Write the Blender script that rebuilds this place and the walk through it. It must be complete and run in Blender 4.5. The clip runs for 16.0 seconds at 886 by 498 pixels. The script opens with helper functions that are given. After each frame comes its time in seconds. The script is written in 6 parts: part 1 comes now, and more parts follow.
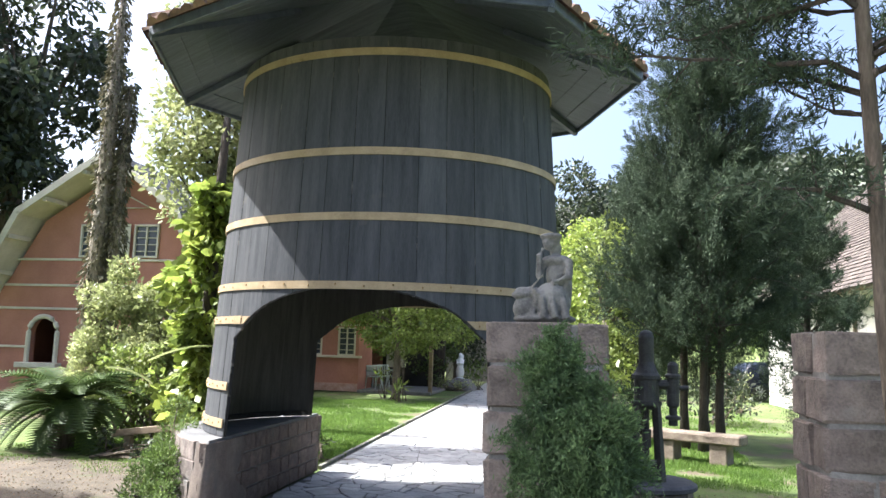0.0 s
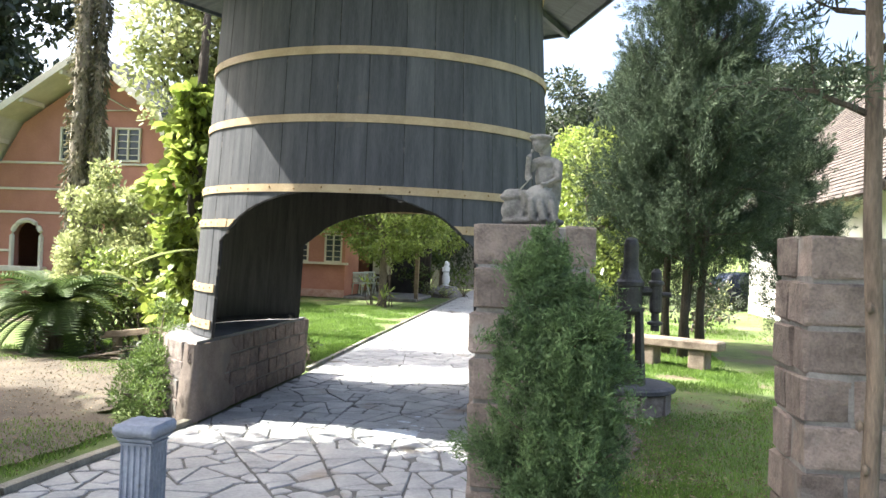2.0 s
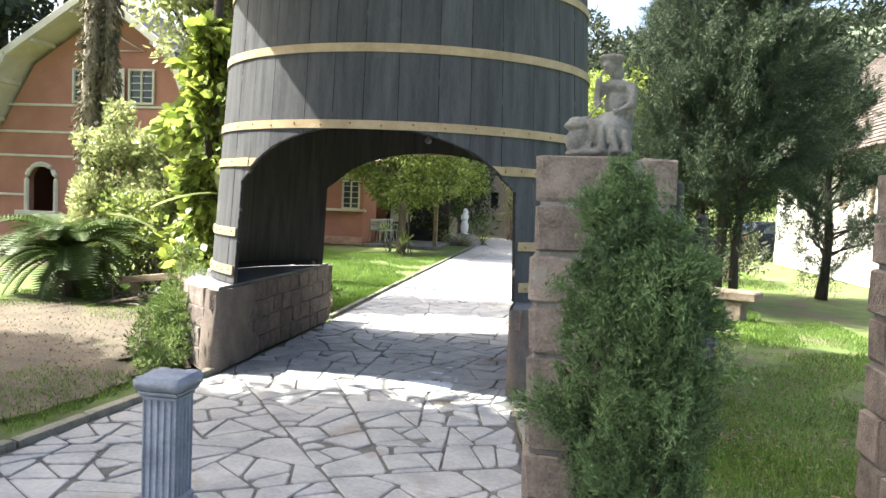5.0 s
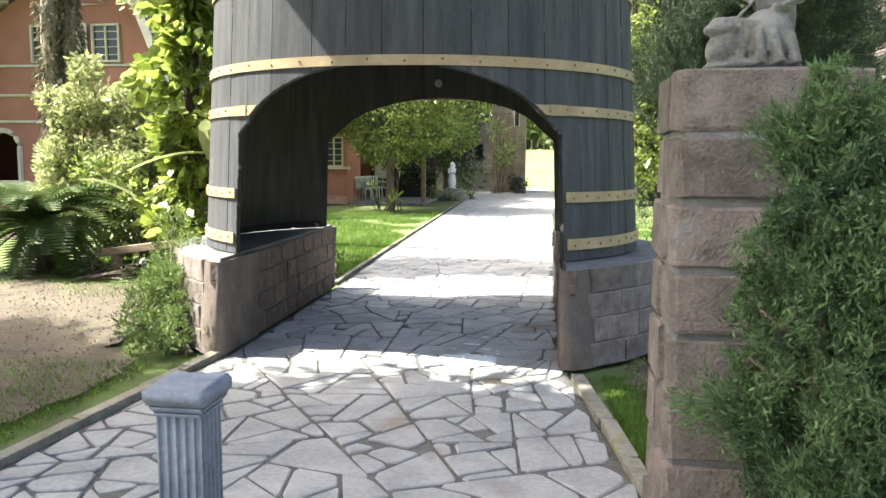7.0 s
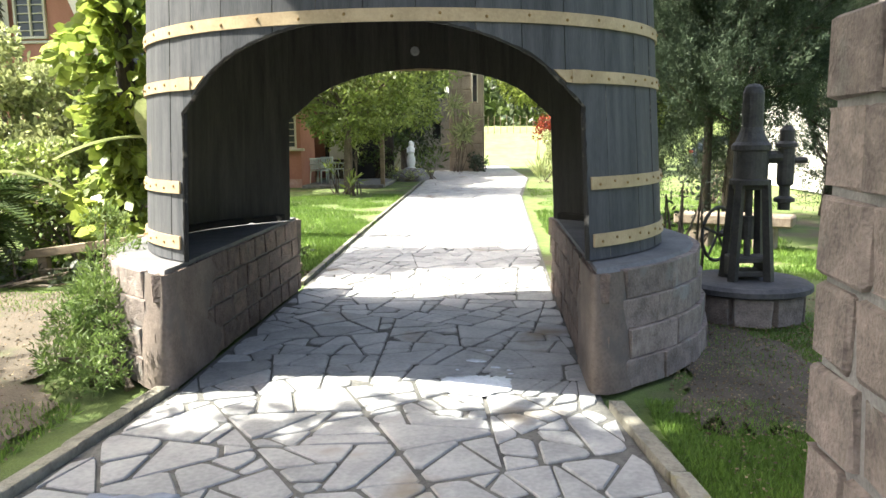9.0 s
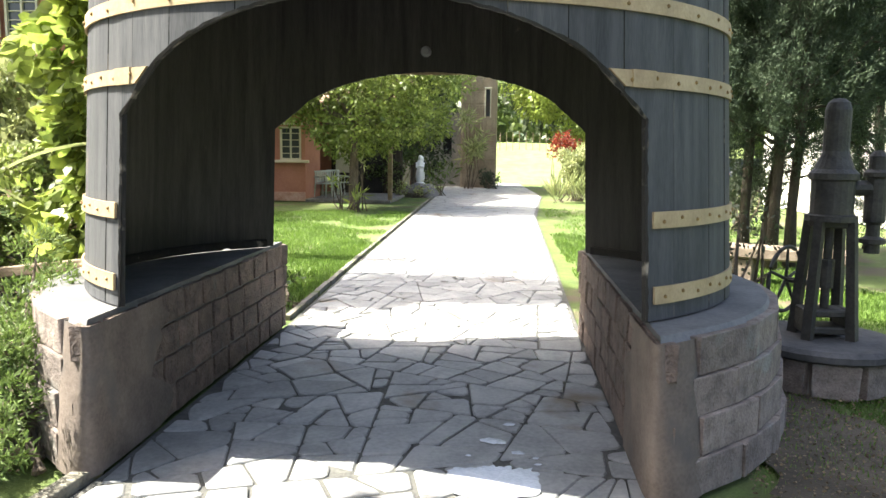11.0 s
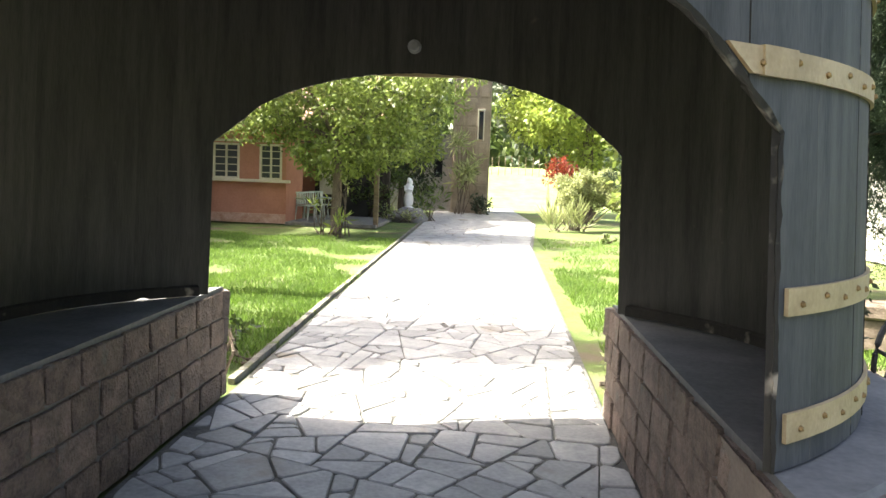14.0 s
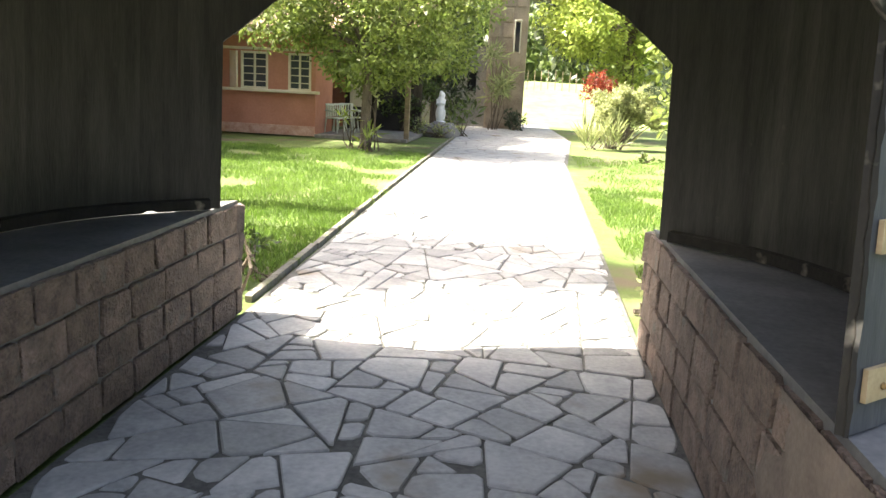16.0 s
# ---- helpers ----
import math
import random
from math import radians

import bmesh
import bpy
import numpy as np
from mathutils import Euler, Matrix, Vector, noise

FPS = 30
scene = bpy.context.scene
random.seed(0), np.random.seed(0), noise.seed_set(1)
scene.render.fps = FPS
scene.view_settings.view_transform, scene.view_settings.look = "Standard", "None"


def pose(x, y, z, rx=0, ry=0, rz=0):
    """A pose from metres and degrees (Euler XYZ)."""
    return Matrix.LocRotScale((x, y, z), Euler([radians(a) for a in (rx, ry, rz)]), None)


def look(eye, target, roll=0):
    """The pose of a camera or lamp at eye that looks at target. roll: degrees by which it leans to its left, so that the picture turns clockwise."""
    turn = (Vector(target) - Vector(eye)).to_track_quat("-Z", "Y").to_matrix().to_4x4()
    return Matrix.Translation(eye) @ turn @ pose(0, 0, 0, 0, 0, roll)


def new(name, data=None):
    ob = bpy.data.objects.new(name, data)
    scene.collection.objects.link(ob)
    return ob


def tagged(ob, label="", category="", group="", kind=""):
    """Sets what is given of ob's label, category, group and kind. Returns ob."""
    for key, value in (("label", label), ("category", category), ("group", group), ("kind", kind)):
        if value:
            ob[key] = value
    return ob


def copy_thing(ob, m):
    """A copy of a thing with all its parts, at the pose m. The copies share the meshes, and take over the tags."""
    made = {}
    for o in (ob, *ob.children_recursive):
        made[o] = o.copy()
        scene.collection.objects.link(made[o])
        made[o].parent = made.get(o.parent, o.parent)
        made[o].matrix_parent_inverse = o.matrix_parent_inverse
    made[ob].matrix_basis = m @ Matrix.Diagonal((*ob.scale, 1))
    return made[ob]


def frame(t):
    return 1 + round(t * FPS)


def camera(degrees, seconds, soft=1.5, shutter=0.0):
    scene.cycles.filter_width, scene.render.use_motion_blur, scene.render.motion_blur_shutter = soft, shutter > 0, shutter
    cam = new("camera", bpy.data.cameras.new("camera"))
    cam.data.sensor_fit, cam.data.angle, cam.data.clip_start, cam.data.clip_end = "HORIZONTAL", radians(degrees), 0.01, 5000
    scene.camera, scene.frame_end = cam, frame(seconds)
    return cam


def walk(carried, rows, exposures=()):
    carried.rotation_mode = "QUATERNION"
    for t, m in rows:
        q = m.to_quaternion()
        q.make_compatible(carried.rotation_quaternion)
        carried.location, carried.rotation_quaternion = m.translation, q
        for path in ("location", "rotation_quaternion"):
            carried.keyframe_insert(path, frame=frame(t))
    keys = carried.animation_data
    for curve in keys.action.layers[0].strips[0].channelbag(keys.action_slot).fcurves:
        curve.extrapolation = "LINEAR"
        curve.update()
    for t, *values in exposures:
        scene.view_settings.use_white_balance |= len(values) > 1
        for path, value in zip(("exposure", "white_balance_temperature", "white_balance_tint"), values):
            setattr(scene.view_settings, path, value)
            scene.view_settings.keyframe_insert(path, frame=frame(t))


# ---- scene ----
cam = camera(60.6, 16.0)
EXPOSURES = [(0.0, 1.75, 5800, 11), (1.5, 2.15, 6100, 9), (4.5, 2.12, 6350, 7), (9.0, 2.07, 6450, 6), (12.5, 2.18, 6550, 7), (16.0, 2.5, 6850, 8)]
PATH = [
    (0, (2.039, -8.531, 1.73), (1.707, -6.575, 1.984), 1.7),
    (0.5, (2.029, -8.484, 1.73), (1.699, -6.52, 1.909), 2.2),
    (1, (2.024, -8.487, 1.715), (1.708, -6.516, 1.832), 2.2),
    (1.5, (2.031, -8.494, 1.708), (1.735, -6.517, 1.773), 2.3),
    (2, (2.025, -8.48, 1.69), (1.734, -6.502, 1.707), 2.2),
    (2.5, (2.006, -8.469, 1.674), (1.717, -6.49, 1.637), 2.4),
    (3, (1.996, -8.466, 1.669), (1.712, -6.488, 1.596), 2.5),
    (3.5, (1.991, -8.466, 1.663), (1.707, -6.488, 1.57), 2.6),
    (4, (1.962, -8.441, 1.638), (1.672, -6.464, 1.546), 2.4),
    (4.5, (1.881, -8.275, 1.631), (1.561, -6.304, 1.524), 2.6),
    (7, (1.149, -7.23, 1.553), (0.894, -5.26, 1.319), 0.4),
    (7.5, (1.035, -7.026, 1.549), (0.852, -5.06, 1.233), -0.9),
    (8, (0.921, -6.725, 1.556), (0.75, -4.757, 1.245), -0.6),
    (8.5, (0.766, -6.427, 1.557), (0.619, -4.456, 1.25), -0.2),
    (9, (0.716, -6.164, 1.57), (0.584, -4.19, 1.279), -0.8),
    (11.5, (0.535, -4.742, 1.588), (0.377, -2.762, 1.356), 1.0),
    (12, (0.461, -4.502, 1.611), (0.297, -2.519, 1.412), 1.0),
    (12.5, (0.478, -4.204, 1.603), (0.301, -2.219, 1.434), 0.7),
    (13, (0.512, -3.912, 1.593), (0.278, -1.933, 1.427), 2.0),
    (13.5, (0.473, -3.642, 1.589), (0.308, -1.656, 1.418), 2.3),
    (14, (0.495, -3.5, 1.592), (0.372, -1.513, 1.399), 2.1),
    (14.5, (0.535, -3.412, 1.598), (0.435, -1.431, 1.346), 3.0),
    (15, (0.553, -3.328, 1.589), (0.457, -1.357, 1.263), 3.2),
    (15.5, (0.564, -3.257, 1.57), (0.418, -1.299, 1.19), 3.3),
    (16, (0.501, -3.154, 1.556), (0.308, -1.207, 1.142), 3.0),
]
walk(cam, [(t, look(e, g, r)) for t, e, g, r in PATH], EXPOSURES)

# ---- world and sun ----
SUN_TO = Vector((-0.75, 0.0, 1.0)).normalized()
world = bpy.data.worlds.new("sky")
scene.world = world
world.use_nodes = True
wn = world.node_tree.nodes
sky = wn.new("ShaderNodeTexSky")
sky.sky_type = "NISHITA"
sky.sun_disc = False
sky.sun_elevation = math.asin(SUN_TO.z)
sky.sun_rotation = math.atan2(SUN_TO.x, SUN_TO.y)
sky.air_density = 0.85
sky.dust_density = 7.5
sky.ozone_density = 0.6
wn["Background"].inputs["Strength"].default_value = 0.15
world.node_tree.links.new(sky.outputs[0], wn["Background"].inputs["Color"])
sun = new("sun", bpy.data.lights.new("sun", "SUN"))
sun.data.energy = 5.0
sun.data.angle = radians(0.6)
sun.data.color = (1.0, 0.95, 0.86)
sun.matrix_world = look((-30, -4, 30), Vector((-30, -4, 30)) - SUN_TO)


# ---- materials ----
def material(name, c1, c2, scale=4.0, rough=0.8, bump=0.2, fine=40.0, metal=0.0, stretch=(1, 1, 1), vary=0.0,
             translucent=0.0, spots=None, spec=0.5, island=0.0, world_space=False, deep=0.02):
    """Two tones mixed by coarse and fine noise, with relief; vary: brightness change per object; island: per leaf or piece."""
    m = bpy.data.materials.new(name)
    m.use_nodes = True
    nt = m.node_tree
    N, L = nt.nodes, nt.links
    b = N["Principled BSDF"]
    tc = N.new("ShaderNodeTexCoord")
    mp = N.new("ShaderNodeMapping")
    mp.inputs["Scale"].default_value = stretch
    where = tc.outputs["Object"]
    if world_space:
        # shared blocks are stretched to size: grain in world metres keeps its true scale
        where = N.new("ShaderNodeNewGeometry").outputs["Position"]
    L.new(where, mp.inputs["Vector"])
    vec = mp.outputs[0]
    info = N.new("ShaderNodeObjectInfo")
    if vary:
        add = N.new("ShaderNodeVectorMath")
        add.operation = "MULTIPLY_ADD"
        add.inputs[1].default_value = (1, 1, 1)
        sc = N.new("ShaderNodeMath")
        sc.operation = "MULTIPLY"
        sc.inputs[1].default_value = 50.0
        L.new(info.outputs["Random"], sc.inputs[0])
        L.new(vec, add.inputs[0])
        L.new(sc.outputs[0], add.inputs[2])
        vec = add.outputs[0]
    n1 = N.new("ShaderNodeTexNoise")
    n1.inputs["Scale"].default_value = scale
    n1.inputs["Detail"].default_value = 5
    n1.inputs["Roughness"].default_value = 0.6
    n2 = N.new("ShaderNodeTexNoise")
    n2.inputs["Scale"].default_value = fine
    n2.inputs["Detail"].default_value = 3
    L.new(vec, n1.inputs["Vector"])
    L.new(vec, n2.inputs["Vector"])
    ad = N.new("ShaderNodeMath")
    ad.operation = "MULTIPLY_ADD"
    ad.inputs[1].default_value = 0.45
    L.new(n2.outputs[0], ad.inputs[0])
    L.new(n1.outputs[0], ad.inputs[2])
    ramp = N.new("ShaderNodeValToRGB")
    ramp.color_ramp.elements[0].position = 0.52
    ramp.color_ramp.elements[1].position = 0.92
    ramp.color_ramp.elements[0].color = (*c1, 1)
    ramp.color_ramp.elements[1].color = (*c2, 1)
    L.new(ad.outputs[0], ramp.inputs[0])
    col = ramp.outputs[0]
    if spots:
        n3 = N.new("ShaderNodeTexNoise")
        n3.inputs["Scale"].default_value = spots[1]
        n3.inputs["Detail"].default_value = 4
        L.new(where, n3.inputs["Vector"])
        r3 = N.new("ShaderNodeValToRGB")
        r3.color_ramp.elements[0].position = spots[2]
        r3.color_ramp.elements[1].position = spots[2] + 0.12
        L.new(n3.outputs[0], r3.inputs[0])
        mx = N.new("ShaderNodeMix")
        mx.data_type = "RGBA"
        mx.inputs["B"].default_value = (*spots[0], 1)
        L.new(r3.outputs[0], mx.inputs["Factor"])
        L.new(col, mx.inputs["A"])
        col = mx.outputs["Result"]
    if vary or island:
        hv = N.new("ShaderNodeHueSaturation")
        mr = N.new("ShaderNodeMapRange")
        k = vary or island
        mr.inputs["To Min"].default_value = 1 - k
        mr.inputs["To Max"].default_value = 1 + k
        if island:
            geo = N.new("ShaderNodeNewGeometry")
            L.new(geo.outputs["Random Per Island"], mr.inputs[0])
        else:
            L.new(info.outputs["Random"], mr.inputs[0])
        L.new(mr.outputs[0], hv.inputs["Value"])
        L.new(col, hv.inputs["Color"])
        col = hv.outputs[0]
    L.new(col, b.inputs["Base Color"])
    b.inputs["Roughness"].default_value = rough
    b.inputs["Metallic"].default_value = metal
    b.inputs["Specular IOR Level"].default_value = spec
    if bump:
        bp = N.new("ShaderNodeBump")
        bp.inputs["Strength"].default_value = bump
        bp.inputs["Distance"].default_value = deep
        L.new(ad.outputs[0], bp.inputs["Height"])
        L.new(bp.outputs[0], b.inputs["Normal"])
    if translucent:
        tr = N.new("ShaderNodeBsdfTranslucent")
        L.new(col, tr.inputs["Color"])
        ms = N.new("ShaderNodeMixShader")
        ms.inputs[0].default_value = translucent
        L.new(b.outputs[0], ms.inputs[1])
        L.new(tr.outputs[0], ms.inputs[2])
        L.new(ms.outputs[0], N["Material Output"].inputs["Surface"])
    return m


M_STAVE = material("dark_stave", (0.057, 0.059, 0.064), (0.110, 0.111, 0.115), 2.0, 0.60, 0.16, 30, stretch=(6, 6, 0.5), vary=0.12, spec=0.10, spots=((0.15, 0.135, 0.115), 3.0, 0.68))
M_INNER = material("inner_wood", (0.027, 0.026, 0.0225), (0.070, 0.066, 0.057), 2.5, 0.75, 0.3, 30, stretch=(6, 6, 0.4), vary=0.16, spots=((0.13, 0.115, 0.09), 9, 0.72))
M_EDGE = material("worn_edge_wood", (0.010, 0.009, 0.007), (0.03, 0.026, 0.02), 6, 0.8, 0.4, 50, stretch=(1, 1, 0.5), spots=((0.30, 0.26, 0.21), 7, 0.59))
M_HOOP = material("gold_painted_hoop", (0.34, 0.248, 0.135), (0.49, 0.372, 0.22), 5, 0.55, 0.2, 60, spec=0.4, spots=((0.20, 0.14, 0.075), 7, 0.66))
M_RIVET = material("hoop_rivet", (0.16, 0.10, 0.04), (0.30, 0.19, 0.07), 20, 0.5, 0.1, 60, metal=0.3)
M_STONE = material("pink_sandstone", (0.105, 0.08, 0.064), (0.25, 0.185, 0.15), 9, 0.9, 1.0, 60, vary=0.18, world_space=True, deep=0.05, spots=((0.16, 0.15, 0.13), 6, 0.62))
M_PSTONE = material("grey_pink_stone", (0.14, 0.112, 0.097), (0.29, 0.238, 0.205), 10, 0.9, 0.8, 70, vary=0.2, world_space=True, deep=0.022, spots=((0.23, 0.22, 0.20), 5, 0.58))
M_PILLAR = material("brown_pink_stone", (0.095, 0.078, 0.067), (0.225, 0.184, 0.158), 9, 0.9, 0.9, 70, vary=0.24, world_space=True, deep=0.022, spots=((0.18, 0.165, 0.145), 5, 0.60))
M_MORTAR = material("grey_mortar", (0.14, 0.134, 0.125), (0.25, 0.24, 0.225), 10, 0.95, 0.6, 70)
M_SKIM = material("brown_cement_skim", (0.105, 0.082, 0.066), (0.20, 0.160, 0.132), 4, 0.9, 0.35, 55, world_space=True, spots=((0.12, 0.105, 0.092), 3.0, 0.55))
M_LEDGE = material("smooth_cement", (0.095, 0.096, 0.098), (0.185, 0.184, 0.182), 3, 0.7, 0.15, 40)
M_FLAG = material("pale_flagstone", (0.225, 0.228, 0.225), (0.41, 0.405, 0.39), 3, 0.6, 0.3, 35, vary=0.24, spots=((0.20, 0.155, 0.10), 1.3, 0.60))
M_JOINT = material("dark_joint", (0.06, 0.06, 0.055), (0.15, 0.145, 0.13), 6, 0.95, 0.6, 50)
M_KERB = material("mossy_kerb", (0.17, 0.155, 0.12), (0.30, 0.28, 0.22), 7, 0.9, 0.8, 50, vary=0.15, world_space=True, deep=0.03, spots=((0.22, 0.19, 0.03), 4, 0.61))
M_BENCH = material("brown_bench_stone", (0.12, 0.092, 0.068), (0.25, 0.20, 0.15), 6, 0.9, 0.6, 50)
M_KERBG = material("grey_edging_stone", (0.12, 0.112, 0.09), (0.24, 0.225, 0.185), 7, 0.9, 0.8, 50, vary=0.15, world_space=True, deep=0.03, spots=((0.09, 0.11, 0.03), 4, 0.55))
M_GRASSG = material("lawn_ground", (0.055, 0.085, 0.018), (0.12, 0.165, 0.038), 2.5, 0.95, 1.0, 70, spots=((0.12, 0.095, 0.06), 0.9, 0.53))
M_BLADE = material("grass_blade", (0.08, 0.15, 0.022), (0.17, 0.27, 0.045), 0.8, 0.6, 0.0, 9, translucent=0.35, island=0.3)
M_SOIL = material("leafy_gravel", (0.045, 0.036, 0.024), (0.112, 0.090, 0.062), 2, 0.95, 0.8, 60, spots=((0.07, 0.085, 0.03), 1.6, 0.6))
M_ROOF = material("old_clay_tile", (0.12, 0.075, 0.055), (0.30, 0.18, 0.12), 3, 0.85, 0.4, 30, island=0.25)
# bluish lift in this colour stands for glare haze under the eaves
M_SOFFIT = material("haze_lifted_soffit", (0.055, 0.066, 0.088), (0.12, 0.135, 0.165), 3, 0.5, 0.3, 30, stretch=(0.5, 6, 1))
M_PINK = material("salmon_render", (0.34, 0.15, 0.105), (0.44, 0.21, 0.15), 1.2, 0.9, 0.15, 25, spots=((0.36, 0.17, 0.12), 1.0, 0.66))
M_PLINTH = material("peeling_plinth", (0.34, 0.17, 0.12), (0.55, 0.40, 0.33), 4, 0.95, 0.3, 25)
M_CREAM = material("cream_paint", (0.50, 0.46, 0.36), (0.66, 0.62, 0.50), 2, 0.7, 0.1, 30)
M_WHITE = material("white_wall_paint", (0.66, 0.64, 0.58), (0.80, 0.78, 0.72), 1, 0.85, 0.1, 30)
# near-black colour that stands for the shade of unlit rooms
M_ROOMSHADE = material("room_shade_black", (0.01, 0.01, 0.01), (0.03, 0.028, 0.025), 2, 0.8, 0.0)
M_BARK = material("rough_bark", (0.05, 0.038, 0.028), (0.17, 0.135, 0.10), 4, 0.95, 1.0, 30, stretch=(3, 3, 0.6))
M_DARKBARK = material("dark_conifer_bark", (0.02, 0.016, 0.012), (0.075, 0.06, 0.045), 4, 0.95, 1.0, 30, stretch=(3, 3, 0.6))
M_PALEBARK = material("pale_bark", (0.16, 0.13, 0.10), (0.36, 0.31, 0.25), 5, 0.95, 0.8, 30, stretch=(2, 2, 0.7))
M_CONIF = material("conifer_green", (0.030, 0.047, 0.029), (0.068, 0.094, 0.052), 3, 0.75, 0.0, 20, translucent=0.10, island=0.4, spec=0.2)
M_JUNI = material("juniper_green", (0.045, 0.085, 0.032), (0.11, 0.175, 0.062), 3, 0.7, 0.0, 20, translucent=0.25, island=0.4)
M_LEAF = material("broad_leaf", (0.05, 0.085, 0.02), (0.12, 0.16, 0.04), 2, 0.45, 0.0, 20, translucent=0.4, island=0.45)
M_LEAFD = material("dark_leaf", (0.024, 0.038, 0.020), (0.062, 0.078, 0.038), 2, 0.5, 0.0, 20, translucent=0.3, island=0.4)
M_LEAFY = material("yellow_green_leaf", (0.18, 0.26, 0.045), (0.40, 0.46, 0.10), 2, 0.4, 0.0, 20, translucent=0.5, island=0.35)
M_LEAFS = material("silvery_leaf", (0.19, 0.23, 0.085), (0.42, 0.44, 0.21), 2, 0.5, 0.0, 20, translucent=0.45, island=0.4)
M_RED = material("red_leaf", (0.16, 0.03, 0.015), (0.30, 0.06, 0.03), 2, 0.5, 0.0, 20, translucent=0.4, island=0.4)
M_STATUE = material("weathered_stone", (0.09, 0.088, 0.082), (0.23, 0.225, 0.21), 8, 0.9, 0.6, 60)
M_BOLL = material("blue_grey_paint", (0.17, 0.19, 0.23), (0.28, 0.31, 0.36), 5, 0.75, 0.4, 50, spots=((0.14, 0.14, 0.13), 9, 0.64))
M_IRON = material("dark_cast_iron", (0.018, 0.018, 0.016), (0.055, 0.05, 0.042), 8, 0.65, 0.4, 50)
M_TIMBER = material("grey_timber", (0.14, 0.105, 0.07), (0.28, 0.22, 0.15), 4, 0.9, 0.4, 40, stretch=(0.4, 3, 3))
M_PLASTIC = material("white_plastic", (0.44, 0.48, 0.44), (0.56, 0.60, 0.56), 2, 0.4, 0.0)
M_WHITEST = material("white_statue_stone", (0.68, 0.70, 0.72), (0.80, 0.81, 0.82), 6, 0.7, 0.2)
M_CAR = material("dark_blue_car_paint", (0.012, 0.016, 0.03), (0.018, 0.022, 0.04), 1, 0.25, 0.0, spec=0.6)
M_TYRE = material("tyre_rubber", (0.012, 0.012, 0.012), (0.025, 0.025, 0.025), 6, 0.85, 0.1)
M_ALLOY = material("wheel_alloy", (0.45, 0.46, 0.48), (0.55, 0.56, 0.58), 4, 0.35, 0.0, metal=0.8)
M_REDLAMP = material("red_lamp_lens", (0.35, 0.01, 0.01), (0.45, 0.02, 0.02), 4, 0.25, 0.0)
M_SLATE = material("dark_grey_tile", (0.035, 0.035, 0.037), (0.10, 0.095, 0.095), 3, 0.8, 0.4, 30)
M_TILEB = material("brown_grey_tile", (0.055, 0.044, 0.037), (0.12, 0.097, 0.081), 3, 0.85, 0.4, 30, island=0.3)
M_HILL = material("wooded_hill", (0.05, 0.075, 0.04), (0.13, 0.16, 0.10), 0.15, 0.95, 0.6, 1.2)
M_BRICKT = material("tower_stone", (0.20, 0.155, 0.115), (0.36, 0.29, 0.22), 1.5, 0.9, 0.5, 20)
M_CAM = material("grey_plastic", (0.25, 0.25, 0.25), (0.4, 0.4, 0.4), 8, 0.5, 0.0)
# bluish-white base colour carries the wet patch's bright shine
M_SHINEWET = material("pale_shine_water", (0.55, 0.59, 0.66), (0.78, 0.81, 0.86), 9, 0.22, 0.3, 60)
M_GLASS = bpy.data.materials.new("window_glass")
M_GLASS.use_nodes = True
gb = M_GLASS.node_tree.nodes["Principled BSDF"]
gb.inputs["Base Color"].default_value = (0.05, 0.06, 0.07, 1)
gb.inputs["Roughness"].default_value = 0.06


# ---- building helpers ----
def link_mesh(name, me, mat, parent=None, smooth=False):
    ob = new(name, me)
    if mat is not None and not me.materials:
        me.materials.append(mat)
    if smooth:
        me.polygons.foreach_set("use_smooth", [True] * len(me.polygons))
    if parent is not None:
        ob.parent = parent
    return ob


def part(name, bm, mat, parent=None, label="", smooth=False):
    me = bpy.data.meshes.new(name)
    bm.to_mesh(me)
    bm.free()
    ob = link_mesh(name, me, mat, parent, smooth)
    return tagged(ob, label)


def data_part(name, verts, faces, mat, parent=None, label="", smooth=False):
    me = bpy.data.meshes.new(name)
    me.from_pydata([tuple(v) for v in verts], [], [tuple(f) for f in faces])
    ob = link_mesh(name, me, mat, parent, smooth)
    return tagged(ob, label)


def empty(name, at, label="", category="", group="", kind="", rz=0):
    ob = new(name)
    ob.matrix_world = pose(*at, 0, 0, rz)
    ob.empty_display_size = 0.1
    return tagged(ob, label, category, group, kind)


def box(bm, c, s, bevel=0.0, rot=None, segs=1):
    """A bevelled box of size s about c added to bm."""
    r = bmesh.ops.create_cube(bm, size=1.0)
    vs = r["verts"]
    m = Matrix.Translation(c) @ (rot or Matrix()) @ Matrix.Diagonal((*s, 1))
    bmesh.ops.transform(bm, matrix=m, verts=vs)
    if bevel:
        es = list({e for v in vs for e in v.link_edges})
        bmesh.ops.bevel(bm, geom=es, offset=bevel, segments=segs, affect="EDGES", clamp_overlap=True)
    return bm


def lathe(bm, prof, c=(0, 0, 0), n=24, sx=1.0, sy=1.0):
    """A turned shape from (radius, height) pairs."""
    rings = []
    for r, z in prof:
        rings.append([bm.verts.new((c[0] + r * sx * math.cos(2 * math.pi * i / n), c[1] + r * sy * math.sin(2 * math.pi * i / n), c[2] + z)) for i in range(n)])
    for a, b in zip(rings, rings[1:]):
        for i in range(n):
            bm.faces.new((a[i], a[(i + 1) % n], b[(i + 1) % n], b[i]))
    bm.faces.new(rings[0][::-1])
    bm.faces.new(rings[-1])
    return bm


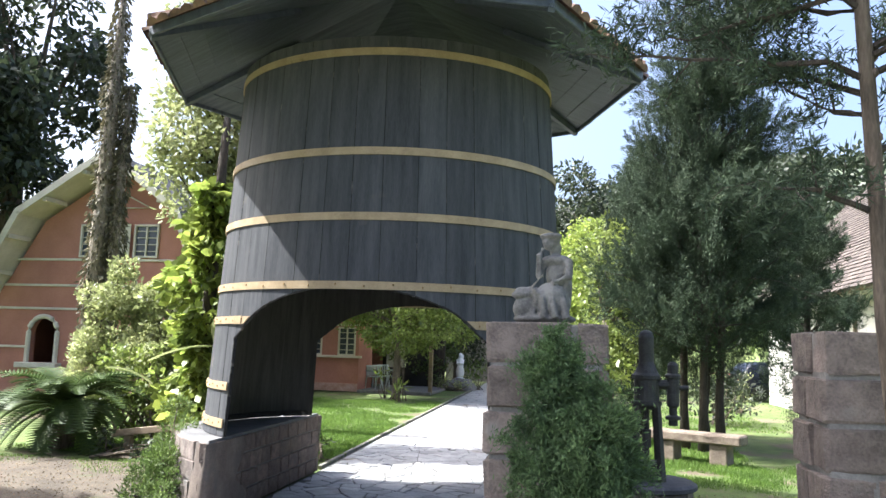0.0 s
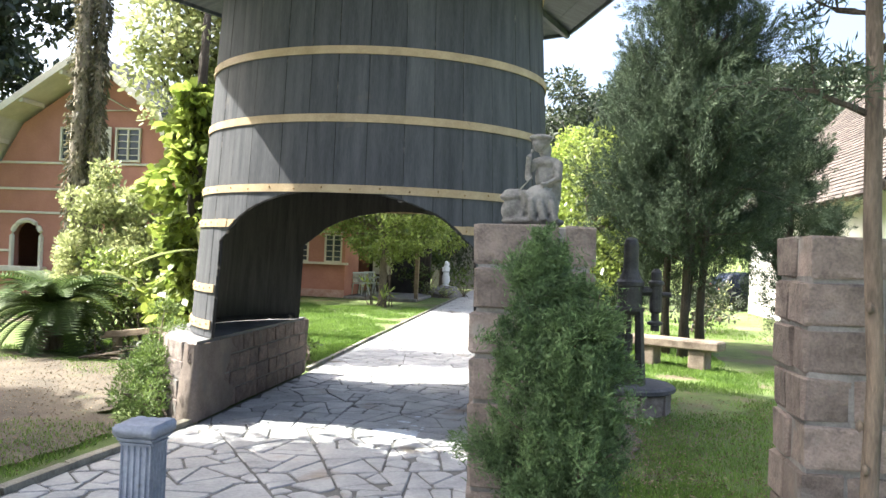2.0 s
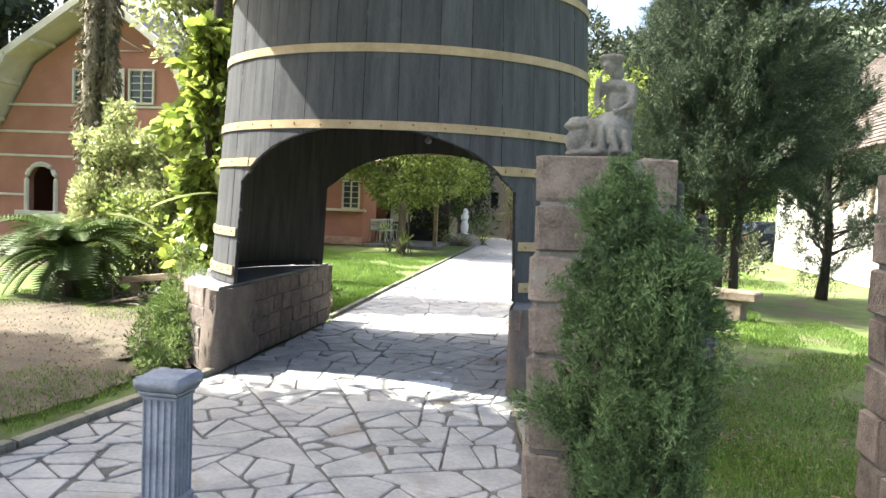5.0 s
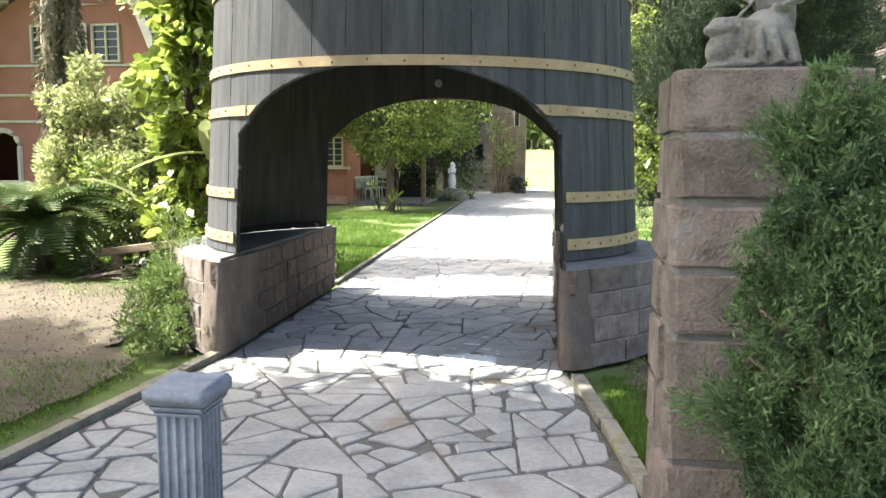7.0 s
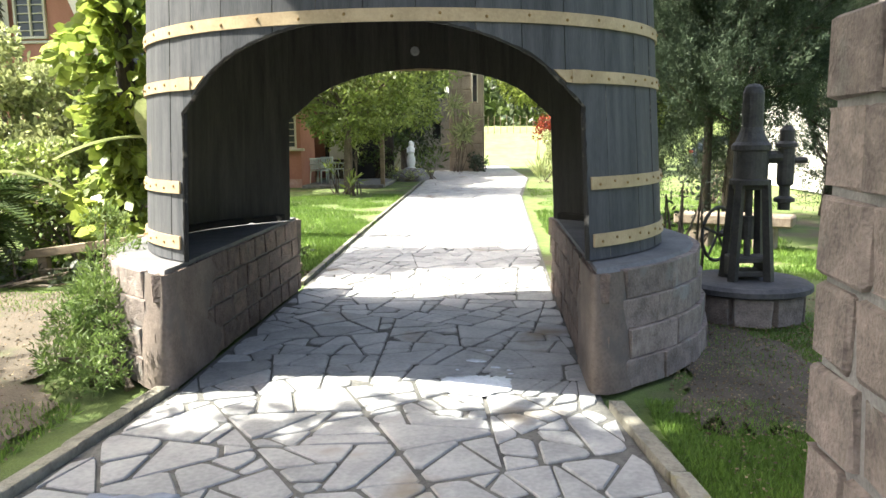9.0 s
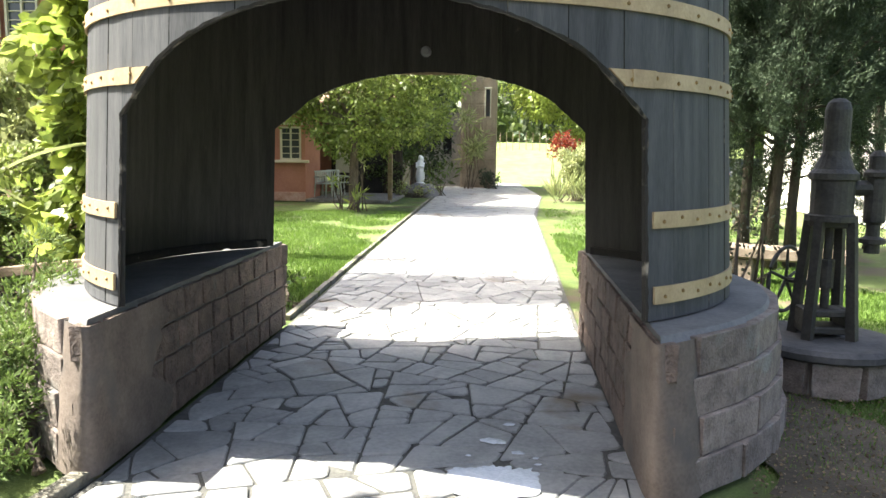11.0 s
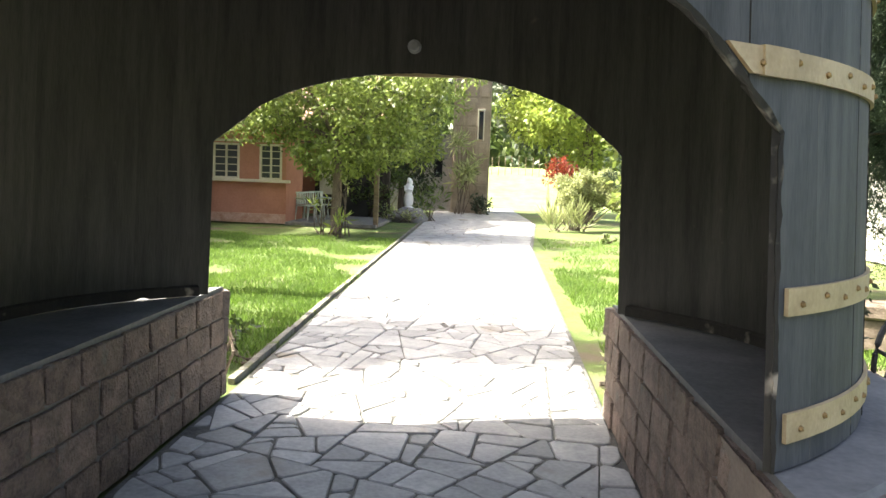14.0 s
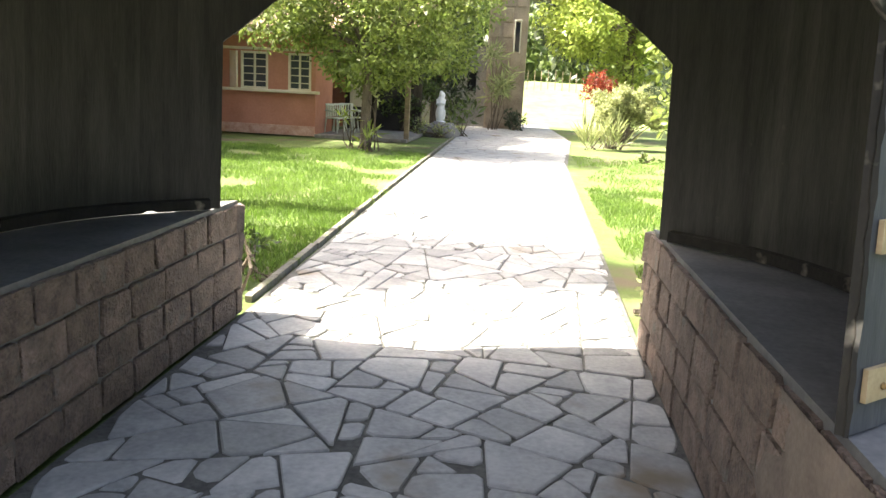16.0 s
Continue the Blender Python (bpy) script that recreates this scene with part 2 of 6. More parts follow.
def tube(bm, pts, radii, n=8):
    """A tapering tube through points."""
    pts = [Vector(p) for p in pts]
    rings = []
    for i, p in enumerate(pts):
        d = (pts[min(i + 1, len(pts) - 1)] - pts[max(i - 1, 0)]).normalized()
        u = d.orthogonal().normalized() if abs(d.z) < 0.95 else d.cross(Vector((0, 1, 0))).normalized()
        w = d.cross(u)
        rings.append([bm.verts.new(p + (u * math.cos(2 * math.pi * k / n) + w * math.sin(2 * math.pi * k / n)) * radii[i]) for k in range(n)])
    for a, b in zip(rings, rings[1:]):
        for k in range(n):
            bm.faces.new((a[k], a[(k + 1) % n], b[(k + 1) % n], b[k]))
    bm.faces.new(rings[0][::-1])
    bm.faces.new(rings[-1])
    return bm


def unit(v):
    return v / np.maximum(np.linalg.norm(v, axis=-1, keepdims=True), 1e-9)


def leaves(name, pts, mat, parent, size, rng, dirs=None, aspect=2.2, spread=1.0, kind=""):
    """Many small folded leaves at pts, pointing along dirs with some spread."""
    n = len(pts)
    d = rng.normal(size=(n, 3)) * spread
    if dirs is not None:
        d = d + dirs
    d = unit(d)
    s = unit(np.cross(d, rng.normal(size=(n, 3))))
    up = np.cross(s, d)
    ln = size * rng.uniform(0.6, 1.3, (n, 1))
    wd = ln / aspect
    a = pts
    tip = pts + d * ln
    mid = pts + d * ln * 0.45
    corners = [a, mid + s * wd * 0.5 + up * wd * 0.15, tip, mid - s * wd * 0.5 + up * wd * 0.15]
    if size >= 0.09 and aspect < 3 and n < 120000:
        # broad leaves get an oval outline and a drooping tip
        lowp, hip = pts + d * ln * 0.25, pts + d * ln * 0.68 - up * wd * 0.06
        corners = [a, lowp + s * wd * 0.42 + up * wd * 0.10, hip + s * wd * 0.44 + up * wd * 0.10, tip - up * wd * 0.2, hip - s * wd * 0.44 + up * wd * 0.10, lowp - s * wd * 0.42 + up * wd * 0.10]
    m = len(corners)
    v = np.stack(corners, 1).reshape(-1, 3)
    me = bpy.data.meshes.new(name)
    me.vertices.add(m * n)
    me.vertices.foreach_set("co", v.ravel())
    me.loops.add(m * n)
    me.loops.foreach_set("vertex_index", np.arange(m * n))
    me.polygons.add(n)
    me.polygons.foreach_set("loop_start", np.arange(0, m * n, m))
    me.update(calc_edges=True)
    ob = link_mesh(name, me, mat, parent)
    return tagged(ob, kind=kind)


def clumps(rng, centres, radii, per, flat=0.8, shell=0.35):
    """Points in rough shells about many clump centres, uneven and with gaps."""
    out, dirs = [], []
    for c, r in zip(centres, radii):
        k = max(3, int(per * r * r))
        d = unit(rng.normal(size=(k, 3)))
        rad = r * (1 - shell * rng.random((k, 1)) ** 1.5) * (0.75 + 0.5 * rng.random((k, 1)))
        out.append(np.asarray(c) + d * rad * np.array([1, 1, flat]))
        dirs.append(d)
    return np.concatenate(out), np.concatenate(dirs)


# ---- ground ----
PATH_L = [(-2.6, -14), (-1.75, -6.0), (-1.52, -3.9), (-1.40, -2.6), (-1.30, -1.55), (-1.32, 1.8), (-1.42, 5.2), (-1.62, 14), (-1.85, 25), (-2.6, 40)]
PATH_R = [(5.0, -14), (4.6, -4.95), (1.66, -4.9), (1.66, -3.8), (1.50, -2.8), (1.37, -1.78), (1.34, 1.7), (1.38, 5.0), (1.5, 15), (2.1, 23.5), (1.2, 40)]


def edge_x(line, y):
    for (xa, ya), (xb, yb) in zip(line, line[1:]):
        if ya <= y <= yb and yb > ya:
            return xa + (xb - xa) * (y - ya) / (yb - ya)
    return line[0][0] if y < line[0][1] else line[-1][0]


def ground():
    bm = bmesh.new()
    xs = [-400, -150, -60, -30] + [x * 1.0 for x in range(-20, 21)] + [30, 60, 150, 400]
    ys = [-400, -150, -60, -30] + [y * 1.0 for y in range(-20, 46)] + [60, 90, 150, 400]
    g = [[bm.verts.new((x, y, -0.012 + (0.02 * noise.noise(Vector((x * 0.3, y * 0.3, 0))) - 0.02 if not -3 < x < 3 else -0.02))) for x in xs] for y in ys]
    for a, b in zip(g, g[1:]):
        for i in range(len(xs) - 1):
            bm.faces.new((a[i], a[i + 1], b[i + 1], b[i]))
    return tagged(part("ground", bm, M_GRASSG, smooth=True), "mown green lawn with worn brown patches", "ground", kind="structure")


ground()


# ---- the vat gate: stone base, staves, hoops, roof ----
BX, BY, BZ = 0.006, -0.07, 0.78
JAMB = 0.653
HALF = 1.30


def vat_r(z):
    """Half axes of the vat's outside at height z."""
    k = (z - 0.78) / 3.95
    return 2.017 - 0.24 * k, 1.69 - 0.15 * k


def arch_z(x):
    """Height of the arch's underside at x: straight jamb, steep haunch, shallow crown."""
    u = abs(x)
    if u > 1.04:
        return 1.74 + 0.235 * min(1.0, (1.285 - u) / 0.245)
    return 1.975 + 0.285 * (1 - (u / 1.04) ** 2.0) ** 0.80


def vat_pt(a, z, off=0.0):
    rx, ry = vat_r(z)
    return Vector((BX + (rx + off) * math.sin(a), BY - (ry + off) * math.cos(a), z))


Z_TOP = 4.74
vat = empty("wine_vat_gate", (BX, BY, BZ), "huge dark wooden wine vat with gold hoops and arched gateway", "gateway")


def vat_part(name, bm, mat, parent=None, label="", smooth=False):
    ob = part(name, bm, mat, vat if parent is None else parent, label, smooth)
    if parent is None:
        ob.matrix_parent_inverse = vat.matrix_world.inverted()
    return ob


GAP = (4.04, 4.14)  # one short stave leaves daylight under it


def staves():
    """Each stave is one board, cut to the arch where it crosses the gateway."""
    n = 38
    rng = random.Random(4)
    cuts = [2 * math.pi * (i + rng.uniform(-0.18, 0.18)) / n for i in range(n)]
    cuts.append(cuts[0] + 2 * math.pi)
    jamb = math.asin(JAMB)
    for i in range(n):
        a0, a1 = cuts[i] + 0.0014, cuts[i + 1] - 0.0014
        spans = [(a0, a1)]
        for edge in (jamb, math.pi - jamb, math.pi + jamb, 2 * math.pi - jamb, -jamb):
            if a0 < edge < a1:
                spans = [(a0, edge), (edge, a1)]
        for s0, s1 in spans:
            if s1 - s0 < 0.006:
                continue
            off = rng.uniform(-0.003, 0.004)
            bm = bmesh.new()
            m = 4
            am = (s0 + s1) / 2
            open_ = abs(math.sin(am)) < JAMB
            rows = []
            for j in range(m + 1):
                a = s0 + (s1 - s0) * j / m
                zb = BZ
                if GAP[0] < am < GAP[1]:
                    zb = BZ + 0.012
                if open_:
                    zb = arch_z(abs(math.sin(a)) * vat_r(1.9)[0])
                outer = [vat_pt(a, zb, off), vat_pt(a, zb + (Z_TOP - zb) * 0.5, off), vat_pt(a, Z_TOP, off)]
                inner = [vat_pt(a, zb, -0.022), vat_pt(a, zb + (Z_TOP - zb) * 0.5, -0.022), vat_pt(a, Z_TOP, -0.022)]
                if j in (0, m):
                    # tongue behind the joint, so that no daylight shows through
                    k = -0.004 if j == 0 else 0.004
                    inner = [vat_pt(a + k, p.z, -0.022) for p in inner]
                rows.append([bm.verts.new(p) for p in outer + inner])
            for p, q in zip(rows, rows[1:]):
                for k in (0, 1):
                    bm.faces.new((p[k], q[k], q[k + 1], p[k + 1]))
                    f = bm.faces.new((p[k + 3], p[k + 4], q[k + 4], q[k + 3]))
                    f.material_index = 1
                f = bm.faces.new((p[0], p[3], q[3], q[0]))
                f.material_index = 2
            for e in (rows[0], rows[-1]):
                for k in (0, 1):
                    bm.faces.new((e[k], e[k + 1], e[k + 4], e[k + 3])).material_index = 2
            bmesh.ops.recalc_face_normals(bm, faces=bm.faces)
            me = bpy.data.meshes.new("stave")
            bm.to_mesh(me)
            bm.free()
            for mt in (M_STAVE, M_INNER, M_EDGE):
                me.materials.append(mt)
            ob = link_mesh("stave", me, None, vat)
            ob.matrix_parent_inverse = vat.matrix_world.inverted()


def hoop(z, width, a0, a1, full, slope=0.0, rivets=10):
    """A flat metal band round the vat between two angles, with rivets."""
    bm = bmesh.new()
    n = max(4, int((a1 - a0) / 0.06))
    rows = []
    for j in range(n + 1):
        f = j / n
        cut = slope * ((1 if f == 0 else 0) - (1 if f == 1 else 0))
        rows.append([bm.verts.new(vat_pt(a0 + (a1 - a0) * f - cut * dz, z + dz, o)) for dz, o in ((-width / 2, 0.003), (-width / 2, 0.016), (width / 2, 0.016), (width / 2, 0.003))])
    for p, q in zip(rows, rows[1:]):
        for k in range(4):
            bm.faces.new((p[k], q[k], q[(k + 1) % 4], p[(k + 1) % 4]))
    if not full:
        bm.faces.new(rows[0])
        bm.faces.new(rows[-1][::-1])
    bmesh.ops.recalc_face_normals(bm, faces=bm.faces)
    ob = vat_part("hoop", bm, M_HOOP, label="gold-painted flat metal hoop")
    if rivets:
        for j in range(rivets):
            a = a0 + (a1 - a0) * (j + 0.5) / rivets
            p = vat_pt(a, z + (0.008 if j % 2 else -0.008), 0.017)
            r = link_mesh("rivet", RIVET, M_RIVET, ob)
            r.matrix_world = Matrix.Translation(p) @ Matrix.Diagonal((1, 1, 1, 1))


bm = bmesh.new()
bmesh.ops.create_icosphere(bm, subdivisions=1, radius=0.011)
RIVET = bpy.data.meshes.new("rivet")
bm.to_mesh(RIVET)
bm.free()
staves()
TAU = 2 * math.pi


def jamb_angle(z, x=1.285):
    return math.asin(min(1.0, x / vat_r(z)[0]))


for z, w in ((2.27, 0.075), (2.93, 0.075), (3.57, 0.075), (4.58, 0.075)):
    hoop(z, w, 0, TAU, True, rivets=44 if z < 2.5 else 0)
for z, w, x in ((0.905, 0.085, 1.345), (1.27, 0.08, 1.325), (1.93, 0.075, 1.115)):
    ja = jamb_angle(z, x)
    for a0, a1 in ((ja, math.pi - ja), (math.pi + ja, TAU - ja)):
        hoop(z, w, a0, a1, False, slope=0.66 if z > 1.8 else 0.0, rivets=22)
        if z > 1.8:
            # lapped joint where two lengths of the band meet
            for s in (a0 + 0.085, a1 - 0.085):
                bm = bmesh.new()
                q = [bm.verts.new(vat_pt(a, z + dz, o)) for a in (s - 0.04, s, s + 0.04) for dz, o in ((-w / 2 - 0.003, 0.004), (-w / 2 - 0.003, 0.022), (w / 2 + 0.003, 0.022), (w / 2 + 0.003, 0.004))]
                for b in (0, 4):
                    for k in range(4):
                        bm.faces.new((q[b + k], q[b + (k + 1) % 4], q[b + 4 + (k + 1) % 4], q[b + 4 + k]))
                bm.faces.new(q[:4])
                bm.faces.new(q[8:])
                bmesh.ops.recalc_face_normals(bm, faces=bm.faces)
                vat_part("hoop_joint", bm, M_HOOP, label="lapped riveted hoop joint")
# edge boards that frame the arch, front and back
for side in (1, -1):
    bm = bmesh.new()
    rows = []
    rng = random.Random(17 + side)
    path = [(-JAMB * vat_r(z)[0], z) for z in np.linspace(BZ, 1.70, 26)] + [(x, arch_z(x)) for x in np.linspace(-1.284, 1.284, 91)] + [(JAMB * vat_r(z)[0], z) for z in np.linspace(1.70, BZ, 26)]
    for x, z in path:
        rx, ry = vat_r(z)
        y = BY - side * ry * math.sqrt(max(0, 1 - (x / rx) ** 2))
        t = 0.005 + rng.uniform(-0.003, 0.003)
        cx = x * (1 - t / 1.3)
        zz = z - (t if z > 1.72 else 0)
        wear = rng.uniform(0.003, 0.008)
        x, z = x * (1 + wear), z + (wear * 1.4 if z > 1.72 else 0)
        rows.append([bm.verts.new(v) for v in ((BX + x, y - side * 0.006, z), (BX + cx, y - side * 0.006, zz), (BX + cx, y + side * 0.016, zz), (BX + x, y + side * 0.016, z))])
    for p, q in zip(rows, rows[1:]):
        for k in range(4):
            bm.faces.new((p[k], q[k], q[(k + 1) % 4], p[(k + 1) % 4]))
    bmesh.ops.recalc_face_normals(bm, faces=bm.faces)
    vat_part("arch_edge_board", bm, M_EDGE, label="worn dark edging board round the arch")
# low skirting inside, where the staves meet the ledge
for a0, a1 in ((math.asin(JAMB + 0.025), math.pi - math.asin(JAMB + 0.025)), (math.pi + math.asin(JAMB + 0.025), TAU - math.asin(JAMB + 0.025))):
    bm = bmesh.new()
    rows = []
    for j in range(97):
        a = a0 + (a1 - a0) * j / 96
        lift = 0.012 if GAP[0] + 0.033 < a < GAP[1] - 0.033 else 0.0
        rows.append([bm.verts.new(vat_pt(a, z, o)) for z, o in ((BZ + lift, -0.024), (BZ + lift, -0.06), (BZ + 0.055, -0.055), (BZ + 0.065, -0.024))])
    for p, q in zip(rows, rows[1:]):
        for k in range(4):
            bm.faces.new((p[k], q[k], q[(k + 1) % 4], p[(k + 1) % 4]))
    bm.faces.new(rows[0])
    bm.faces.new(rows[-1])
    bmesh.ops.recalc_face_normals(bm, faces=bm.faces)
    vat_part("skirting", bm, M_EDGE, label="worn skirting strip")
# lid inside the vat above the passage
bm = bmesh.new()
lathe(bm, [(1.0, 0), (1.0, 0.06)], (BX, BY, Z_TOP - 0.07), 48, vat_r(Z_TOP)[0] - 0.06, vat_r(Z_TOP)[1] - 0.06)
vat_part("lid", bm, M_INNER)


def vat_roof():
    roof = empty("tiled_roof", (BX, BY, Z_TOP), "eight-sided clay tile roof with dark boarded soffit above the vat", "roof")
    inv = roof.matrix_world.inverted()
    ze, rise = 4.78, 1.25
    corner = [Vector((BX + 2.80 * math.sin(a), BY - 2.80 * math.cos(a), 4.76)) for a in (radians(-3.5 + 45 * k) for k in range(8))]
    sides = len(corner)
    apex = Vector((BX, BY, ze + rise))
    bm = bmesh.new()
    lo = [bm.verts.new(c + Vector((0, 0, -0.03))) for c in corner]
    hi = [bm.verts.new(c + Vector((0, 0, 0.03))) for c in corner]
    at = bm.verts.new(apex + Vector((0, 0, 0.02)))
    ab = bm.verts.new(apex + Vector((0, 0, -0.06)))
    for i in range(sides):
        j = (i + 1) % sides
        bm.faces.new((hi[i], hi[j], at))
        bm.faces.new((lo[j], lo[i], ab))
        bm.faces.new((lo[i], lo[j], hi[j], hi[i]))
    bmesh.ops.recalc_face_normals(bm, faces=bm.faces)
    ob = part("soffit", bm, M_SOFFIT, roof, "dark board soffit with bluish haze put into its colour")
    ob.matrix_parent_inverse = inv
    for i in range(sides):
        # hip rafters, battens and fascia under the tiles
        j = (i + 1) % sides
        a, b = corner[i], corner[j]
        bm = bmesh.new()
        tube(bm, [a.lerp(apex, 0.0) + Vector((0, 0, -0.07)), a.lerp(apex, 0.55) + Vector((0, 0, -0.10))], [0.05, 0.05], 4)
        part("hip_rafter", bm, M_SOFFIT, roof).matrix_parent_inverse = inv
        bm = bmesh.new()
        d = (b - a).normalized()
        mid = (a + b) / 2
        box(bm, mid + Vector((0, 0, -0.02)), ((b - a).length, 0.03, 0.10), 0.006, Matrix.Rotation(math.atan2(d.y, d.x), 4, "Z"))
        part("fascia", bm, M_SOFFIT, roof).matrix_parent_inverse = inv
        for k in range(1, 5):
            pa, pb = a.lerp(apex, 0.085 * k), b.lerp(apex, 0.085 * k)
            bm = bmesh.new()
            tube(bm, [pa + Vector((0, 0, -0.022)), pb + Vector((0, 0, -0.022))], [0.018, 0.018], 4)
            part("batten", bm, M_SOFFIT, roof).matrix_parent_inverse = inv
        # clay tiles: half-round covers in courses, clipped to the face
        verts, faces = [], []
        slope = (apex - mid)
        L = slope.length
        su = slope.normalized()
        nn = d.cross(su).normalized()
        if nn.z < 0:
            nn = -nn
        rows = 11
        for r in range(rows):
            s0, s1 = L * r / rows - 0.07, L * (r + 1) / rows + 0.03
            half = (b - a).length / 2 * (1 - (r + 0.4) / rows)
            m = int(half * 2 / 0.20)
            for c in range(m + 1):
                x = -half + (c + 0.5) * (2 * half) / (m + 1)
                base = len(verts)
                jit = random.uniform(-0.012, 0.012)
                for s, w, h in ((s0 + jit, 0.10, 0.075), (s1, 0.08, 0.045)):
                    for g in range(5):
                        an = math.pi * g / 4
                        verts.append(mid + d * (x + w * math.cos(an)) + su * s + nn * (0.03 + h * math.sin(an)))
                for g in range(4):
                    faces.append((base + g, base + g + 1, base + 6 + g, base + 5 + g))
                faces.append((base + 4, base + 3, base + 2, base + 1, base))
        ob = data_part("tile_face", verts, faces, M_ROOF, roof, "weathered curved clay tiles")
        ob.matrix_parent_inverse = inv
        bm = bmesh.new()
        pts = [a.lerp(apex, f / 10) + Vector((0, 0, 0.07 + 0.012 * (f % 2))) for f in range(11)]
        tube(bm, pts, [0.10 - 0.012 * (f % 2) for f in range(11)], 8)
        part("hip_tiles", bm, M_ROOF, roof).matrix_parent_inverse = inv


vat_roof()


def rough_block(seed, jitter=0.05, bevel=0.05):
    """A unit stone block with chamfered, uneven edges, shared by many stones."""
    rng = random.Random(seed)
    bm = bmesh.new()
    box(bm, (0, 0, 0), (1, 1, 1), bevel)
    for v in bm.verts:
        v.co += Vector([rng.uniform(-1, 1) * jitter * 0.5 for _ in range(3)])
    me = bpy.data.meshes.new("stone")
    bm.to_mesh(me)
    bm.free()
    return me


BLOCKS = [rough_block(i, 0.075) for i in range(7)]
GBLOCKS = [rough_block(40 + i, 0.07) for i in range(7)]
PBLOCKS = [rough_block(20 + i, 0.05, 0.03) for i in range(7)]


def stone(parent, m, mat, blocks, name="stone"):
    me = random.choice(blocks)
    ob = new(name, me)
    if not me.materials:
        me.materials.append(mat)
    ob.parent = parent
    ob.matrix_parent_inverse = parent.matrix_world.inverted()
    ob.matrix_world = m
    return ob


def stone_base(side):
    """One of the two raised stone plinths that flank the passage: flat face to the passage, curved outside."""
    base = empty("stone_plinth", (side * 1.75, 0, 0), "low pink sandstone plinth with smooth cement ledge carrying the vat", "plinth", "plinths under the vat")
    rx, ry = 2.29, 2.0
    H = 0.77
    xw = side * 1.32
    a0 = math.asin(1.32 / rx)

    def rim(a, off=0.0, z=0.0):
        flare = 0.10 * (1 - z / H)
        return Vector((side * (rx + off + flare) * math.sin(a), -(ry + off + flare * 0.5) * math.cos(a), z))
    n = 26
    angs = [a0 + (math.pi - 2 * a0) * i / n for i in range(n + 1)]
    bm = bmesh.new()
    lo = [bm.verts.new(rim(a, -0.018, 0)) for a in angs]
    hi = [bm.verts.new(rim(a, -0.018, H - 0.05)) for a in angs]
    for v in (lo[0], hi[0], lo[-1], hi[-1]):
        v.co.x = xw + side * 0.016
    for i in range(n):
        bm.faces.new((lo[i], lo[i + 1], hi[i + 1], hi[i]))
    bm.faces.new((lo[-1], lo[0], hi[0], hi[-1]))
    bm.faces.new(hi)
    bm.faces.new(lo[::-1])
    bmesh.ops.recalc_face_normals(bm, faces=bm.faces)
    ob = part("mortar_core", bm, M_MORTAR, base)
    ob.matrix_parent_inverse = base.matrix_world.inverted()
    # cement ledge on top
    bm = bmesh.new()
    lo = [bm.verts.new(rim(a, -0.012, H - 0.05)) for a in angs]
    hi = [bm.verts.new(rim(a, -0.040, H)) for a in angs]
    for v in (lo[0], hi[0], lo[-1], hi[-1]):
        v.co.x = xw + side * 0.02
    for i in range(n):
        bm.faces.new((lo[i], lo[i + 1], hi[i + 1], hi[i]))
    bm.faces.new((lo[-1], lo[0], hi[0], hi[-1]))
    bm.faces.new(hi)
    bm.faces.new(lo[::-1])
    bmesh.ops.recalc_face_normals(bm, faces=bm.faces)
    ob = part("ledge", bm, M_LEDGE, base, "smooth grey cement ledge")
    ob.matrix_parent_inverse = base.matrix_world.inverted()
    # cement skim over the front of the passage face, wrapped round the corner
    bm = bmesh.new()
    grid = []
    ycorner = -ry * math.cos(a0)
    for k in range(13):
        z = 0.005 + (H - 0.03) * k / 12
        reach = 0.80 + 0.30 * noise.noise(Vector((side * 3.0, z * 4.0, 1.0))) + 0.10 * noise.noise(Vector((5.0, z * 17.0, 2.0)))
        line = [rim(a0 + da, off, z) for da, off in ((0.115, -0.004), (0.09, 0.014), (0.045, 0.020), (0.012, 0.016))]
        line.append(Vector((xw + side * 0.012, ycorner - 0.035, z)))
        line += [Vector((xw - side * dx, ycorner + reach * f, z)) for f, dx in ((0.0, 0.012), (0.12, 0.018), (0.35, 0.018), (0.6, 0.017), (0.85, 0.014), (1.0, -0.01))]
        for v in line:
            v += Vector((0.004, 0.004, 0)) * noise.noise(v * 6.0)
        grid.append([bm.verts.new(v) for v in line])
    for p, q in zip(grid, grid[1:]):
        for i in range(len(p) - 1):
            bm.faces.new((p[i], p[i + 1], q[i + 1], q[i]))
    bmesh.ops.recalc_face_normals(bm, faces=bm.faces)
    ob = part("cement_skim", bm, M_SKIM, base, "smooth brown-grey cement skim over the corner", smooth=True)
    ob.matrix_parent_inverse = base.matrix_world.inverted()
    rng = random.Random(7 + side)
    rows = 4
    hh = (H - 0.02) / rows
    yend = 2.0 * math.cos(a0)
    for r in range(rows):
        z = hh * (r + 0.5)
        y = -yend - (0.02 if r % 2 else 0.0)
        first = True
        while y < yend - 0.05:
            ln = rng.uniform(0.24, 0.40) * (0.6 if first and r % 2 else 1)
            first = False
            if yend - (y + ln) < 0.12:
                ln = yend - y
            m = Matrix.Translation((xw + side * (0.045 + rng.uniform(-0.006, 0.006)), y + ln / 2, z)) @ Matrix.Diagonal((0.10, ln - 0.018, hh - 0.016, 1))
            stone(base, m, M_STONE, BLOCKS)
            y += ln
        a = a0 + (0.11 if r % 2 else 0.085)
